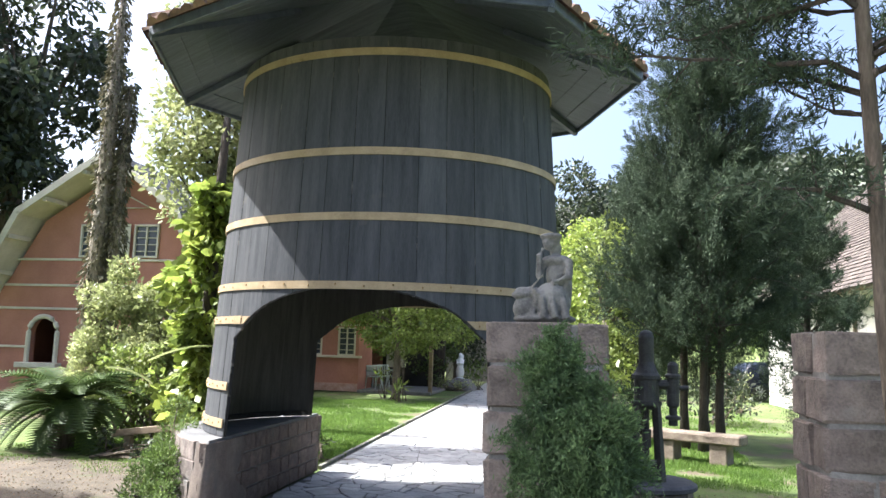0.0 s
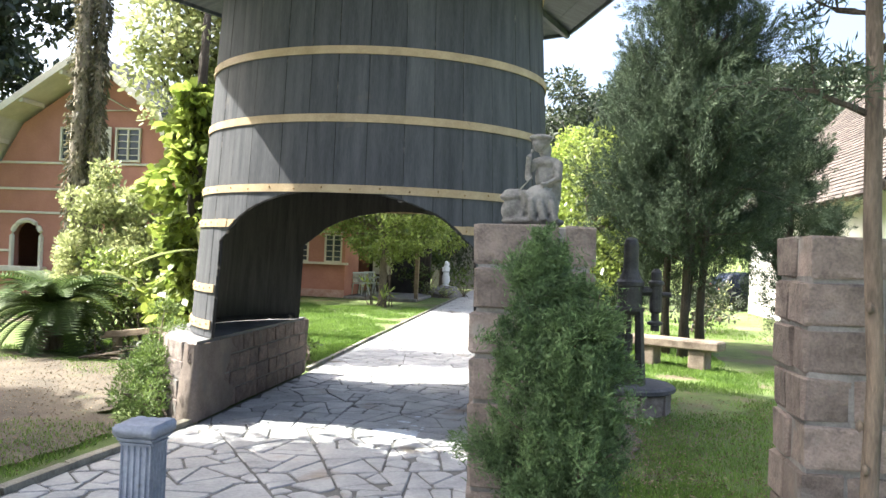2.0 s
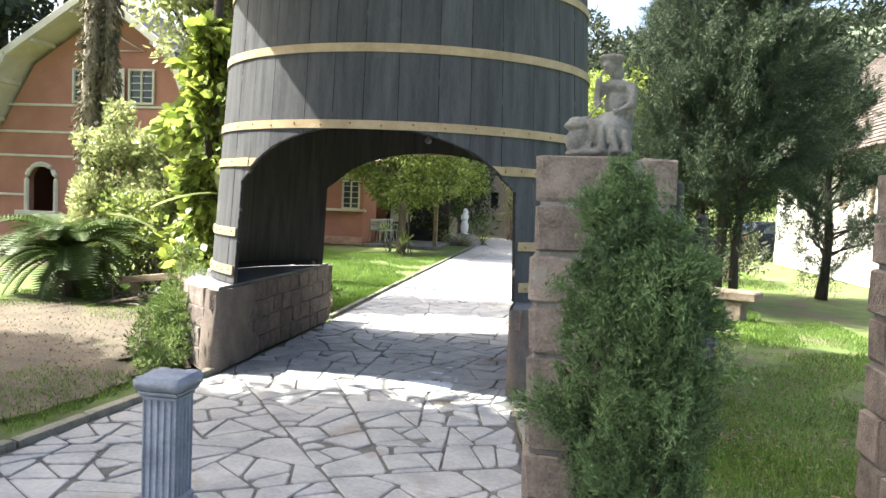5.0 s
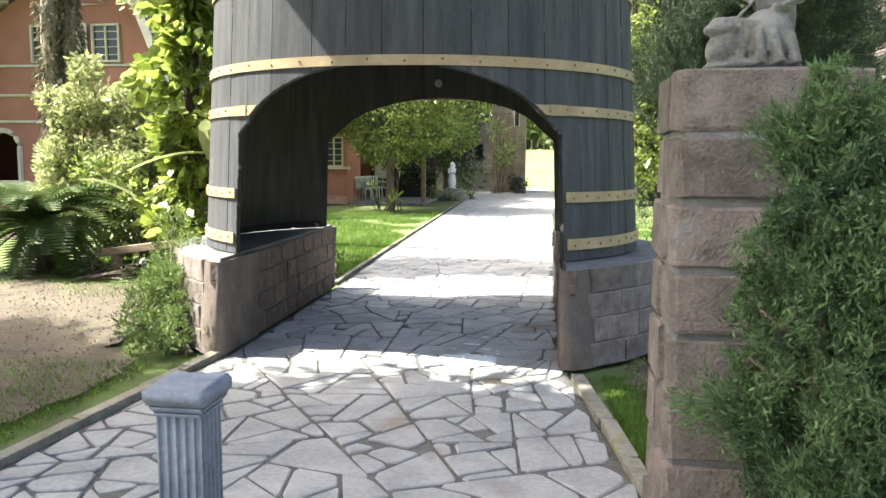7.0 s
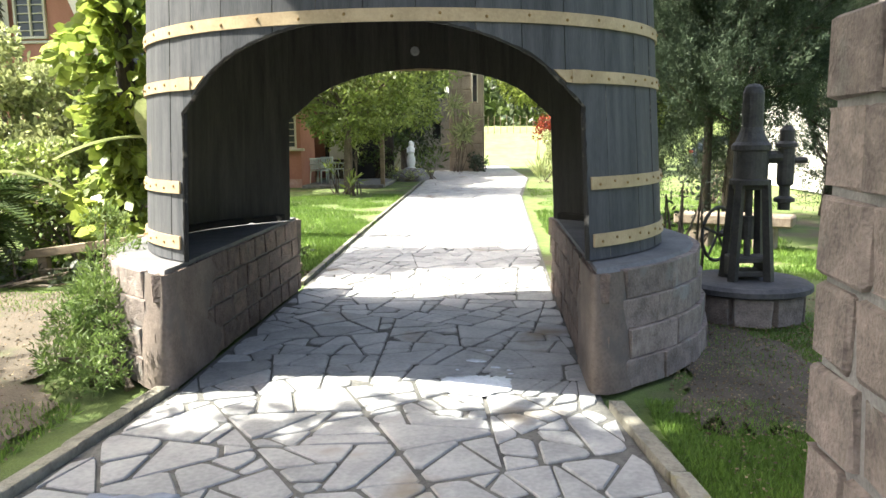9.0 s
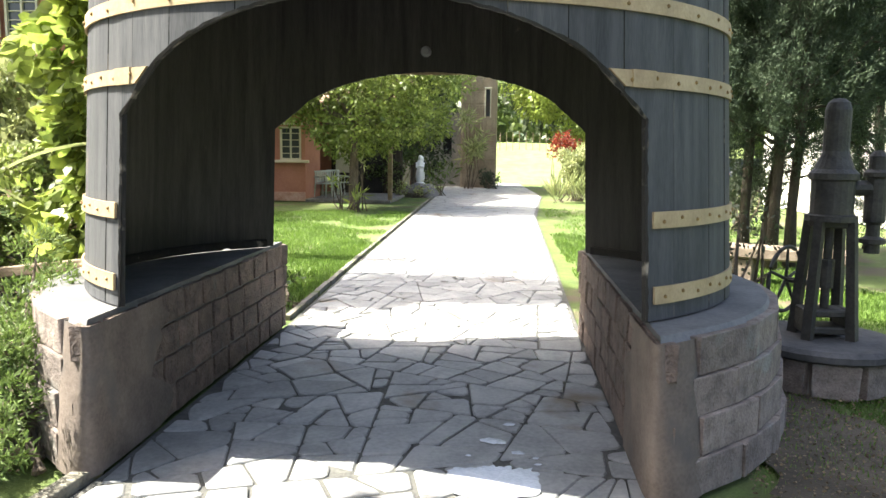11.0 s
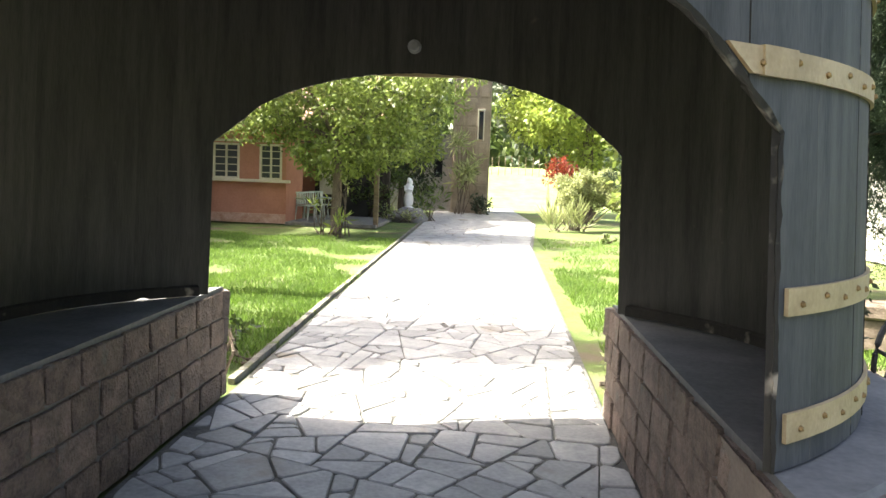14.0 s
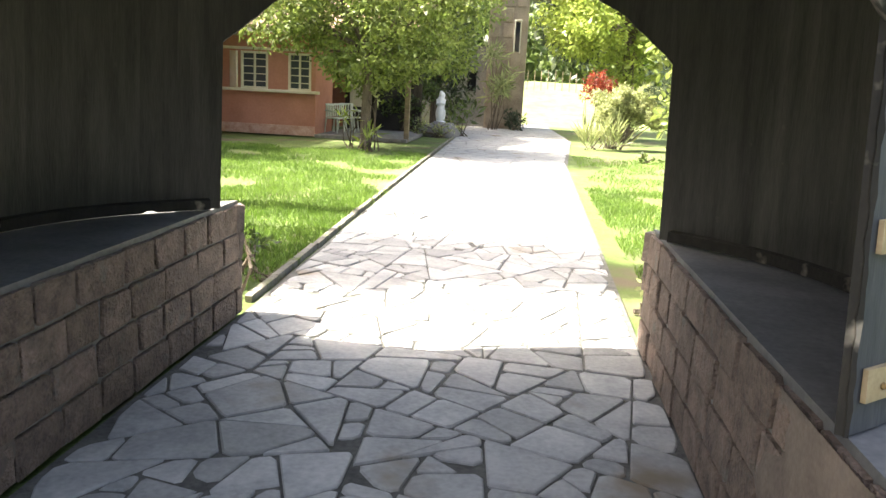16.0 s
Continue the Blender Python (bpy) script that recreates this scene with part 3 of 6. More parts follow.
        while a < math.pi - a0 - 0.03:
            da = rng.uniform(0.15, 0.24)
            if math.pi - a0 - (a + da) < 0.08:
                da = math.pi - a0 - a
            am = a + da / 2
            p = rim(am, -0.045, z)
            q = rim(am + 0.01, -0.045, z) - rim(am - 0.01, -0.045, z)
            ln = (rim(a + da, 0, z) - rim(a, 0, z)).length
            rot = Matrix.Rotation(math.atan2(q.y, q.x), 4, "Z")
            stone(base, Matrix.Translation(p) @ rot @ Matrix.Diagonal((ln - 0.004, 0.10, hh - 0.007, 1)), M_PSTONE, PBLOCKS)
            a += da


stone_base(1)
stone_base(-1)


def gate_pillar(x0, x1, y0, y1, H, label):
    p = empty("gate_pillar", ((x0 + x1) / 2, (y0 + y1) / 2, 0), label, "pillar", "gate pillars")
    inv = p.matrix_world.inverted()
    bm = bmesh.new()
    box(bm, ((x0 + x1) / 2, (y0 + y1) / 2, (H - 0.02) / 2), (x1 - x0 - 0.056, y1 - y0 - 0.056, H - 0.02), 0.01)
    ob = part("mortar_core", bm, M_MORTAR, p)
    ob.matrix_parent_inverse = inv
    rng = random.Random(int(x0 * 100))
    n = round(H / 0.228)
    h = H / n
    w, d = x1 - x0, y1 - y0
    for r in range(n):
        z = h * (r + 0.5)
        c = rng.uniform(0.35, 0.65)
        g = 0.020
        cells = [(x0, x0 + w * c, y0, y0 + d * 0.55), (x0 + w * c, x1, y0, y0 + d * 0.5), (x0, x0 + w * (1 - c), y0 + d * 0.55, y1), (x0 + w * (1 - c), x1, y0 + d * 0.5, y1)]
        if r % 2:
            cells = [(x0, x1 - w * 0.28, y0, y0 + d * 0.42), (x1 - w * 0.28, x1, y0, y0 + d * 0.62), (x0, x0 + w * 0.4, y0 + d * 0.42, y1), (x0 + w * 0.4, x1, y0 + d * 0.62, y1)]
        for a, b, e, f in cells:
            m = Matrix.Translation(((a + b) / 2 + rng.uniform(-0.008, 0.008), (e + f) / 2 + rng.uniform(-0.008, 0.008), z)) @ Matrix.Rotation(rng.uniform(-0.03, 0.03), 4, "Z") @ Matrix.Diagonal((b - a - g, f - e - g, h - g * 1.3, 1))
            stone(p, m, M_PILLAR, GBLOCKS)
    return p


PA = (1.60, 2.24, -4.53, -4.02, 1.88)
gate_pillar(*PA, "rough pink-grey stone gate pillar with a statue on top")
gate_pillar(3.25, 3.86, -4.54, -4.0, 1.87, "rough pink-grey stone gate pillar beside a thin tree")
gate_pillar(-2.34, -1.74, -4.55, -4.0, 1.8, "rough stone gate pillar at the drive edge")


# ---- paving, kerbs ----
def broken_slabs(x0, x1, y0, y1, small, large, seed):
    """Crazy paving: the strip is broken again and again along slanting lines."""
    rng = np.random.default_rng(seed)
    done = []
    todo = [[np.array(v) for v in ((x0, y0), (x1, y0), (x1, y1), (x0, y1))]]
    while todo:
        poly = todo.pop()
        area = abs(sum(a[0] * b[1] - a[1] * b[0] for a, b in zip(poly, poly[1:] + poly[:1]))) / 2
        if area < small + (large - small) * rng.random() ** 1.6:
            done.append(poly)
            continue
        P = np.array(poly)
        c = P.mean(0)
        w, v = np.linalg.eigh(np.cov((P - c).T) * np.array([[1, 1], [1, 1]]) + 1e-9 * np.eye(2))
        axis = v[:, 1] if w[1] > 1.15 * w[0] else unit(rng.normal(size=2))
        a = rng.normal() * 0.30
        nrm = np.array((axis[0] * math.cos(a) - axis[1] * math.sin(a), axis[0] * math.sin(a) + axis[1] * math.cos(a)))
        q = c + axis * rng.uniform(-0.32, 0.32) * math.sqrt(w[1]) * 1.6
        halves = [clip(poly, q, nrm * sgn) for sgn in (1, -1)]
        if min(len(p) for p in halves) < 4 and rng.random() < 0.85:
            todo.append(poly)
            continue
        todo += [p for p in halves if len(p) >= 3]
    return done


def chip(poly, rng):
    """Knocks uneven corners off a slab."""
    out = []
    for p, q, r in zip(poly[-1:] + poly[:-1], poly, poly[1:] + poly[:1]):
        la, lb = np.linalg.norm(p - q), np.linalg.norm(r - q)
        ca, cb = min(rng.uniform(0.005, 0.045), la * 0.3), min(rng.uniform(0.005, 0.045), lb * 0.3)
        if la < 0.02:
            continue
        out += [q + (p - q) / la * ca, q + (r - q) / lb * cb] if lb > 1e-6 else [q]
    return out


def clip(poly, q, nrm):
    out = []
    for a, b in zip(poly, poly[1:] + poly[:1]):
        da, db = (a - q) @ nrm, (b - q) @ nrm
        if da <= 0:
            out.append(a)
        if da * db < 0:
            out.append(a + (b - a) * (da / (da - db)))
    return out


def stone_slab(poly, joint, top, rng):
    """Vertices and faces of one flag with a chamfered rim."""
    c = sum(poly) / len(poly)
    rings = []
    for sh, z in ((joint, -0.03), (joint, top - 0.006), (joint + 0.008, top)):
        ring = []
        for p in poly:
            d = c - p
            ln = np.linalg.norm(d)
            ring.append((*(p + d / ln * min(sh * 1.25, ln * 0.4)), z))
        rings.append(ring)
    n = len(poly)
    v = [p for r in rings for p in r]
    f = [(a * n + i, a * n + (i + 1) % n, (a + 1) * n + (i + 1) % n, (a + 1) * n + i) for a in (0, 1) for i in range(n)]
    f.append(tuple(range(2 * n, 3 * n)))
    return v, f


def paving():
    bm = bmesh.new()
    ys = [-14, -6, -4.9, -4.85, -3.8, -2.8, -1.78, -1.55, 1.75, 5, 14, 23.5, 25, 40]
    rows = [(bm.verts.new((edge_x(PATH_L, y), y, -0.008)), bm.verts.new((edge_x(PATH_R[2:] if y > -4.88 else [(5.0, -14), (4.6, -4.9)], y), y, -0.008))) for y in ys]
    for p, q in zip(rows, rows[1:]):
        bm.faces.new((p[0], p[1], q[1], q[0]))
    path = tagged(part("pavement", bm, M_JOINT), "crazy paving path of pale irregular flagstones with dark joints", "pavement", kind="structure")
    rng = random.Random(3)
    near, far_v, far_f = 0, [], []
    for (y0, y1, st) in ((-4.9, 5.2, 0.4), (5.2, 38.0, 0.6), (-12.0, -4.9, 0.7)):
        for poly in broken_slabs(-2.0 if y0 > -5 else -2.4, 2.0 if y0 > -5 else 4.8, y0, y1, 0.026 if st < 0.5 else 0.08, 0.19 if st < 0.5 else 0.3, 5):
            c = sum(poly) / len(poly)
            xl, xr = edge_x(PATH_L, c[1]) + 0.03, (edge_x(PATH_R[2:], c[1]) if c[1] > -4.9 else 4.6) - 0.03
            poly = clip(poly, np.array((xl, 0)), np.array((-1.0, 0)))
            poly = clip(poly, np.array((xr, 0)), np.array((1.0, 0))) if poly else poly
            if len(poly) < 3:
                continue
            area = abs(sum(a[0] * b[1] - a[1] * b[0] for a, b in zip(poly, poly[1:] + poly[:1]))) / 2
            if area < 0.012:
                continue
            poly = chip(poly, rng)
            v, f = stone_slab(poly, rng.uniform(0.009, 0.018) if sum(poly)[1] / len(poly) < -1.5 else rng.uniform(0.005, 0.012), rng.uniform(0.0, 0.008), rng)
            if st < 0.5 and near < 300:
                near += 1
                ob = data_part("flagstone", v, f, M_FLAG, path)
            else:
                k = len(far_v)
                far_v += v
                far_f += [tuple(i + k for i in g) for g in f]
    tagged(data_part("far_flagstones", far_v, far_f, M_FLAG, path), kind="stuff")


paving()


def kerb_line(pts, name, label, h=0.04, w=0.09, mat=None, blocks=None):
    k = tagged(new(name), label, "kerb", kind="structure")
    rng = random.Random(len(pts))
    for (xa, ya), (xb, yb) in zip(pts, pts[1:]):
        L = math.hypot(xb - xa, yb - ya)
        n = max(1, round(L / 0.62))
        for i in range(n):
            f = (i + 0.5) / n
            m = Matrix.Translation((xa + (xb - xa) * f + rng.uniform(-.008, .008), ya + (yb - ya) * f, h / 2 - 0.03)) @ Matrix.Rotation(math.atan2(yb - ya, xb - xa) + rng.uniform(-.02, .02), 4, "Z") @ Matrix.Diagonal((L / n - 0.012, w, h + 0.06, 1))
            stone(k, m, mat or M_KERB, blocks or KBLOCKS, "kerb_stone")


KBLOCKS = [rough_block(50 + i, 0.05) for i in range(4)]
EBLOCKS = [rough_block(60 + i, 0.05) for i in range(4)]
kerb_line([(x - 0.06, y) for x, y in PATH_L[1:5]], "kerb_1", "low mossy stone kerb beside the paving")
kerb_line([(1.43, -1.85), (1.56, -2.8), (1.72, -3.95)], "kerb_2", "low mossy stone kerb beside the paving")
kerb_line([(-1.39, 1.95), (-1.49, 5.2), (-1.69, 14), (-1.92, 25)], "kerb_3", "low stone kerb edging the sunny lawn", 0.025, 0.06, M_KERBG, EBLOCKS)


# ---- bollard ----
def bollard(x, y):
    b = empty("bollard", (x, y, 0), "small blue-grey fluted column bollard on the paving", "bollard")
    inv = b.matrix_world.inverted()
    bm = bmesh.new()
    box(bm, (x, y, 0.03), (0.235, 0.235, 0.07), 0.01)
    box(bm, (x, y, 0.085), (0.205, 0.205, 0.04), 0.012)
    part("foot", bm, M_BOLL, b).matrix_parent_inverse = inv
    bm = bmesh.new()
    prof = []
    half = 0.088
    for s in range(4):
        c, sn = (1, 0, -1, 0)[s], (0, 1, 0, -1)[s]
        for i in range(5):
            for f, dep in ((0.02, 0.0), (0.18, 0.0), (0.3, 0.012), (0.7, 0.012), (0.82, 0.0)):
                u = -half + 2 * half * (i + f) / 5
                w = half - dep
                prof.append((x + c * w - sn * u, y + sn * w + c * u))
    lo = [bm.verts.new((p, q, 0.10)) for p, q in prof]
    hi = [bm.verts.new((p, q, 0.60)) for p, q in prof]
    for i in range(len(prof)):
        j = (i + 1) % len(prof)
        bm.faces.new((lo[i], lo[j], hi[j], hi[i]))
    bm.faces.new(hi)
    part("fluted_shaft", bm, M_BOLL, b).matrix_parent_inverse = inv
    for piece, z, w, h in (("necking", 0.612, 0.195, 0.03), ("moulding", 0.638, 0.22, 0.03)):
        bm = bmesh.new()
        box(bm, (x, y, z), (w, w, h), 0.011, segs=2)
        part(piece, bm, M_BOLL, b).matrix_parent_inverse = inv
    # cap with a chipped, worn rim
    bm = bmesh.new()
    box(bm, (x, y, 0.682), (0.25, 0.25, 0.065), 0.012, segs=2)
    bmesh.ops.subdivide_edges(bm, edges=[e for e in bm.edges if e.calc_length() > 0.1], cuts=9, use_grid_fill=True)
    for v in bm.verts:
        v.co += Vector((1, 1, 1.4)) * 0.006 * noise.noise(v.co * 26.0)
    part("cap", bm, M_BOLL, b, "weathered chipped square cap", True).matrix_parent_inverse = inv


bollard(-0.165, -4.58)


def sculpted(name, blobs, tubes, mat, voxel, label, category):
    """One plain mesh fused from ellipsoids and tapering limbs."""
    bm = bmesh.new()
    for c, r in blobs:
        q = bmesh.ops.create_icosphere(bm, subdivisions=3, radius=1.0)["verts"]
        bmesh.ops.transform(bm, matrix=Matrix.Translation(c) @ Matrix.Diagonal((*r, 1)), verts=q)
    for pts, rad in tubes:
        tube(bm, pts, rad, 10)
    bmesh.ops.recalc_face_normals(bm, faces=bm.faces)
    ob = part(name, bm, mat)
    rm = ob.modifiers.new("fuse", "REMESH")
    rm.mode = "VOXEL"
    rm.voxel_size = voxel
    rm.use_smooth_shade = True
    sm = ob.modifiers.new("soften", "SMOOTH")
    sm.factor, sm.iterations = 0.5, 3
    return tagged(ob, label, category)


X, Y, Z = 1.90, -4.28, 1.875
sculpted("statue", [((X, Y, Z + 0.02), (0.175, 0.13, 0.035)), ((X + 0.06, Y + 0.02, Z + 0.11), (0.085, 0.085, 0.10)), ((X + 0.065, Y + 0.01, Z + 0.27), (0.062, 0.055, 0.10)), ((X + 0.06, Y, Z + 0.345), (0.085, 0.055, 0.035)),
                    ((X + 0.02, Y - 0.01, Z + 0.445), (0.036, 0.036, 0.046)), ((X + 0.03, Y + 0.01, Z + 0.462), (0.052, 0.05, 0.040)), ((X + 0.055, Y + 0.03, Z + 0.415), (0.035, 0.03, 0.055)), ((X + 0.0, Y - 0.035, Z + 0.44), (0.012, 0.012, 0.014)),
                    ((X - 0.115, Y - 0.03, Z + 0.150), (0.070, 0.055, 0.028)), ((X - 0.12, Y - 0.04, Z + 0.172), (0.045, 0.035, 0.022)), ((X - 0.08, Y - 0.03, Z + 0.178), (0.03, 0.03, 0.02)),
                    ((X + 0.115, Y + 0.03, Z + 0.20), (0.035, 0.05, 0.15)), ((X - 0.02, Y - 0.03, Z + 0.11), (0.06, 0.06, 0.075)),
                    ((X + 0.03, Y - 0.055, Z + 0.11), (0.095, 0.060, 0.11)), ((X - 0.10, Y - 0.035, Z + 0.075), (0.075, 0.055, 0.075)), ((X + 0.03, Y, Z + 0.482), (0.066, 0.06, 0.020))],
         [([(X + 0.125, Y - 0.02, Z + 0.345), (X + 0.13, Y - 0.06, Z + 0.25), (X + 0.04, Y - 0.09, Z + 0.215)], [0.030, 0.026, 0.018]),
          ([(X + 0.0, Y - 0.02, Z + 0.34), (X - 0.035, Y - 0.05, Z + 0.25), (X - 0.03, Y - 0.06, Z + 0.37), (X - 0.01, Y - 0.05, Z + 0.41)], [0.026, 0.022, 0.017, 0.016]),
          ([(X + 0.06, Y - 0.04, Z + 0.15), (X - 0.04, Y - 0.08, Z + 0.155), (X - 0.07, Y - 0.09, Z + 0.02)], [0.050, 0.042, 0.030]),
          ([(X + 0.06, Y + 0.02, Z + 0.14), (X - 0.06, Y + 0.01, Z + 0.165), (X - 0.13, Y - 0.01, Z + 0.02)], [0.050, 0.040, 0.028]),
          ([(X + 0.02, Y - 0.07, Z + 0.20), (X - 0.01, Y - 0.11, Z + 0.13), (X + 0.0, Y - 0.12, Z + 0.02)], [0.014, 0.018, 0.022]),
          ([(X + 0.05, Y - 0.07, Z + 0.20), (X + 0.04, Y - 0.11, Z + 0.12), (X + 0.06, Y - 0.12, Z + 0.02)], [0.014, 0.018, 0.024]),
          ([(X + 0.09, Y - 0.05, Z + 0.20), (X + 0.10, Y - 0.09, Z + 0.12), (X + 0.12, Y - 0.10, Z + 0.02)], [0.014, 0.020, 0.024]),
          ([(X - 0.07, Y - 0.06, Z + 0.19), (X - 0.01, Y - 0.08, Z + 0.26), (X + 0.02, Y - 0.07, Z + 0.18)], [0.009, 0.009, 0.009])],
         M_STATUE, 0.006, "grey weathered stone statue of a seated figure with basket", "statue")


# ---- hand pump on its round stone pedestal ----
def pump(x, y):
    p = empty("pump_pedestal", (x, y, 0), "round low stone pedestal with a dark slab top", "pedestal")
    inv = p.matrix_world.inverted()
    bm = bmesh.new()
    lathe(bm, [(0.44, 0), (0.44, 0.23)], (x, y, 0), 28)
    part("mortar_core", bm, M_MORTAR, p).matrix_parent_inverse = inv
    for i in range(9):
        a = TAU * (i + 0.5) / 9
        stone(p, Matrix.Translation((x + 0.43 * math.cos(a), y + 0.43 * math.sin(a), 0.115)) @ Matrix.Rotation(a + math.pi / 2, 4, "Z") @ Matrix.Diagonal((0.295, 0.09, 0.225, 1)), M_PSTONE, PBLOCKS)
    bm = bmesh.new()
    lathe(bm, [(0.50, 0), (0.54, 0.02), (0.54, 0.06), (0.50, 0.085)], (x, y, 0.235), 28)
    part("slab", bm, M_SLATE, p, "rough dark round slab").matrix_parent_inverse = inv
    w = empty("water_pump", (x, y, 0.32), "old dark cast-iron water pump with spoked wheel", "water pump")
    inv = w.matrix_world.inverted()

    def wp(name, bm, label="", parent=None):
        bmesh.ops.recalc_face_normals(bm, faces=bm.faces)
        ob = part(name, bm, M_IRON, w if parent is None else parent, label, False)
        if parent is None:
            ob.matrix_parent_inverse = inv
        else:
            ob.matrix_parent_inverse = parent.matrix_world.inverted()
        return ob
    z0 = 0.32
    bm = bmesh.new()
    for sx in (-1, 1):
        for sy in (-1, 1):
            tube(bm, [(x + sx * 0.15, y + sy * 0.13, z0), (x + sx * 0.105, y + sy * 0.09, z0 + 0.85)], [0.045, 0.04], 4)
    for z, a in ((0.06, 0.30), (0.18, 0.29), (0.80, 0.25)):
        box(bm, (x, y, z0 + z), (a, a * 0.8, 0.05), 0.01)
    for sx in (-1, 1):
        box(bm, (x + sx * 0.135, y, z0 + 0.12), (0.05, 0.26, 0.18), 0.01)
    wp("tapered_frame", bm)
    bm = bmesh.new()
    tube(bm, [(x, y, z0 + 0.2), (x, y, z0 + 0.8)], [0.03, 0.03], 10)
    tube(bm, [(x, y, z0 + 0.35), (x, y, z0 + 0.55)], [0.05, 0.05], 10)
    wp("piston_rod", bm)
    bm = bmesh.new()
    lathe(bm, [(0.17, 0.82), (0.17, 0.86), (0.14, 0.87), (0.14, 1.10), (0.16, 1.11), (0.16, 1.15), (0.13, 1.18), (0.10, 1.25), (0.085, 1.30), (0.085, 1.58), (0.07, 1.63), (0.04, 1.655), (0.005, 1.66)], (x, y, z0), 20)
    wp("air_chamber", bm, "domed iron air chamber")
    bm = bmesh.new()
    tube(bm, [(x + 0.1, y, z0 + 1.05), (x + 0.27, y, z0 + 1.05)], [0.055, 0.055], 10)
    lathe(bm, [(0.05, 0.60), (0.05, 0.66), (0.085, 0.67), (0.085, 0.70), (0.045, 0.72), (0.045, 0.80), (0.07, 0.82), (0.07, 1.12), (0.09, 1.13), (0.09, 1.16), (0.06, 1.18), (0.06, 1.27), (0.03, 1.31)], (x + 0.29, y, z0), 14)
    tube(bm, [(x + 0.3, y, z0 + 1.02), (x + 0.46, y, z0 + 1.02)], [0.028, 0.028], 8)
    wp("valve_body", bm, "flanged valve and spout")
    wx, wy, wz = x - 0.17, y + 0.28, z0 + 0.36
    bm = bmesh.new()
    n = 28
    ring = [(wx + 0.24 * math.cos(TAU * i / n) * 0.75, wy + 0.24 * math.cos(TAU * i / n) * 0.66, wz + 0.24 * math.sin(TAU * i / n)) for i in range(n + 1)]
    tube(bm, ring, [0.016] * (n + 1), 6)
    rim = wp("flywheel", bm, "spoked iron flywheel")
    for i in range(5):
        a = TAU * i / 5 + 0.3
        bm = bmesh.new()
        tube(bm, [(wx, wy, wz), (wx + 0.235 * math.cos(a) * 0.75, wy + 0.235 * math.cos(a) * 0.66, wz + 0.235 * math.sin(a))], [0.014, 0.010], 6)
        wp("spoke", bm, "", rim)
    bm = bmesh.new()
    tube(bm, [(wx, wy, wz), (x, y, z0 + 0.36)], [0.022, 0.022], 8)
    wp("axle", bm)


pump(2.90, 0.46)


def stone_bench(x, y, rz):
    b = empty("stone_bench", (x, y, 0), "plain stone slab bench on two block legs", "bench", rz=rz)
    bm = bmesh.new()
    box(bm, (0, 0, 0.395), (1.55, 0.42, 0.155), 0.025)
    part("seat_slab", bm, M_BENCH, b)
    for s in (-1, 1):
        bm = bmesh.new()
        box(bm, (s * 0.42, 0, 0.155), (0.28, 0.34, 0.33), 0.02)
        part("leg", bm, M_BENCH, b)


stone_bench(4.05, 4.55, -28)


def plank_bench():
    b = empty("plank_rail", (-3.5, 1.8, 0), "weathered wooden plank on low posts before the shrubs", "bench")
    inv = b.matrix_world.inverted()
    a, c = Vector((-4.75, 2.25, 0.28)), Vector((-2.45, 1.75, 0.60))
    d = (c - a).normalized()
    bm = bmesh.new()
    rot = d.to_track_quat("X", "Z").to_matrix().to_4x4()
    box(bm, (a + c) / 2, ((c - a).length, 0.16, 0.10), 0.008, rot)
    part("plank", bm, M_TIMBER, b).matrix_parent_inverse = inv
    for f in (0.12, 0.6, 0.92):
        q = a.lerp(c, f)
        bm = bmesh.new()
        box(bm, (q.x, q.y, (q.z - 0.05) / 2), (0.11, 0.11, q.z - 0.05), 0.01)
        part("post", bm, M_TIMBER, b).matrix_parent_inverse = inv


plank_bench()


# ---- buildings ----
def sub(parent, name, bm, mat, label="", smooth=False):
    bmesh.ops.recalc_face_normals(bm, faces=bm.faces)
    ob = part(name, bm, mat, parent, label, smooth)
    ob.matrix_parent_inverse = parent.matrix_world.inverted()
    return ob


def wall_with_holes(bm, x0, x1, z0, z1, y, depth, holes):
    """A wall in the xz plane, y..y+depth thick, with real openings (xa, xb, za, zb)."""
    xs = sorted({x0, x1, *[v for h in holes for v in h[:2]]})
    zs = sorted({z0, z1, *[v for h in holes for v in h[2:]]})
    for xa, xb in zip(xs, xs[1:]):
        for za, zb in zip(zs, zs[1:]):
            cx, cz = (xa + xb) / 2, (za + zb) / 2
            if any(h[0] < cx < h[1] and h[2] < cz < h[3] for h in holes):
                continue
            box(bm, (cx, y + depth / 2, cz), (xb - xa, depth, zb - za))
    bmesh.ops.remove_doubles(bm, verts=bm.verts, dist=0.0005)


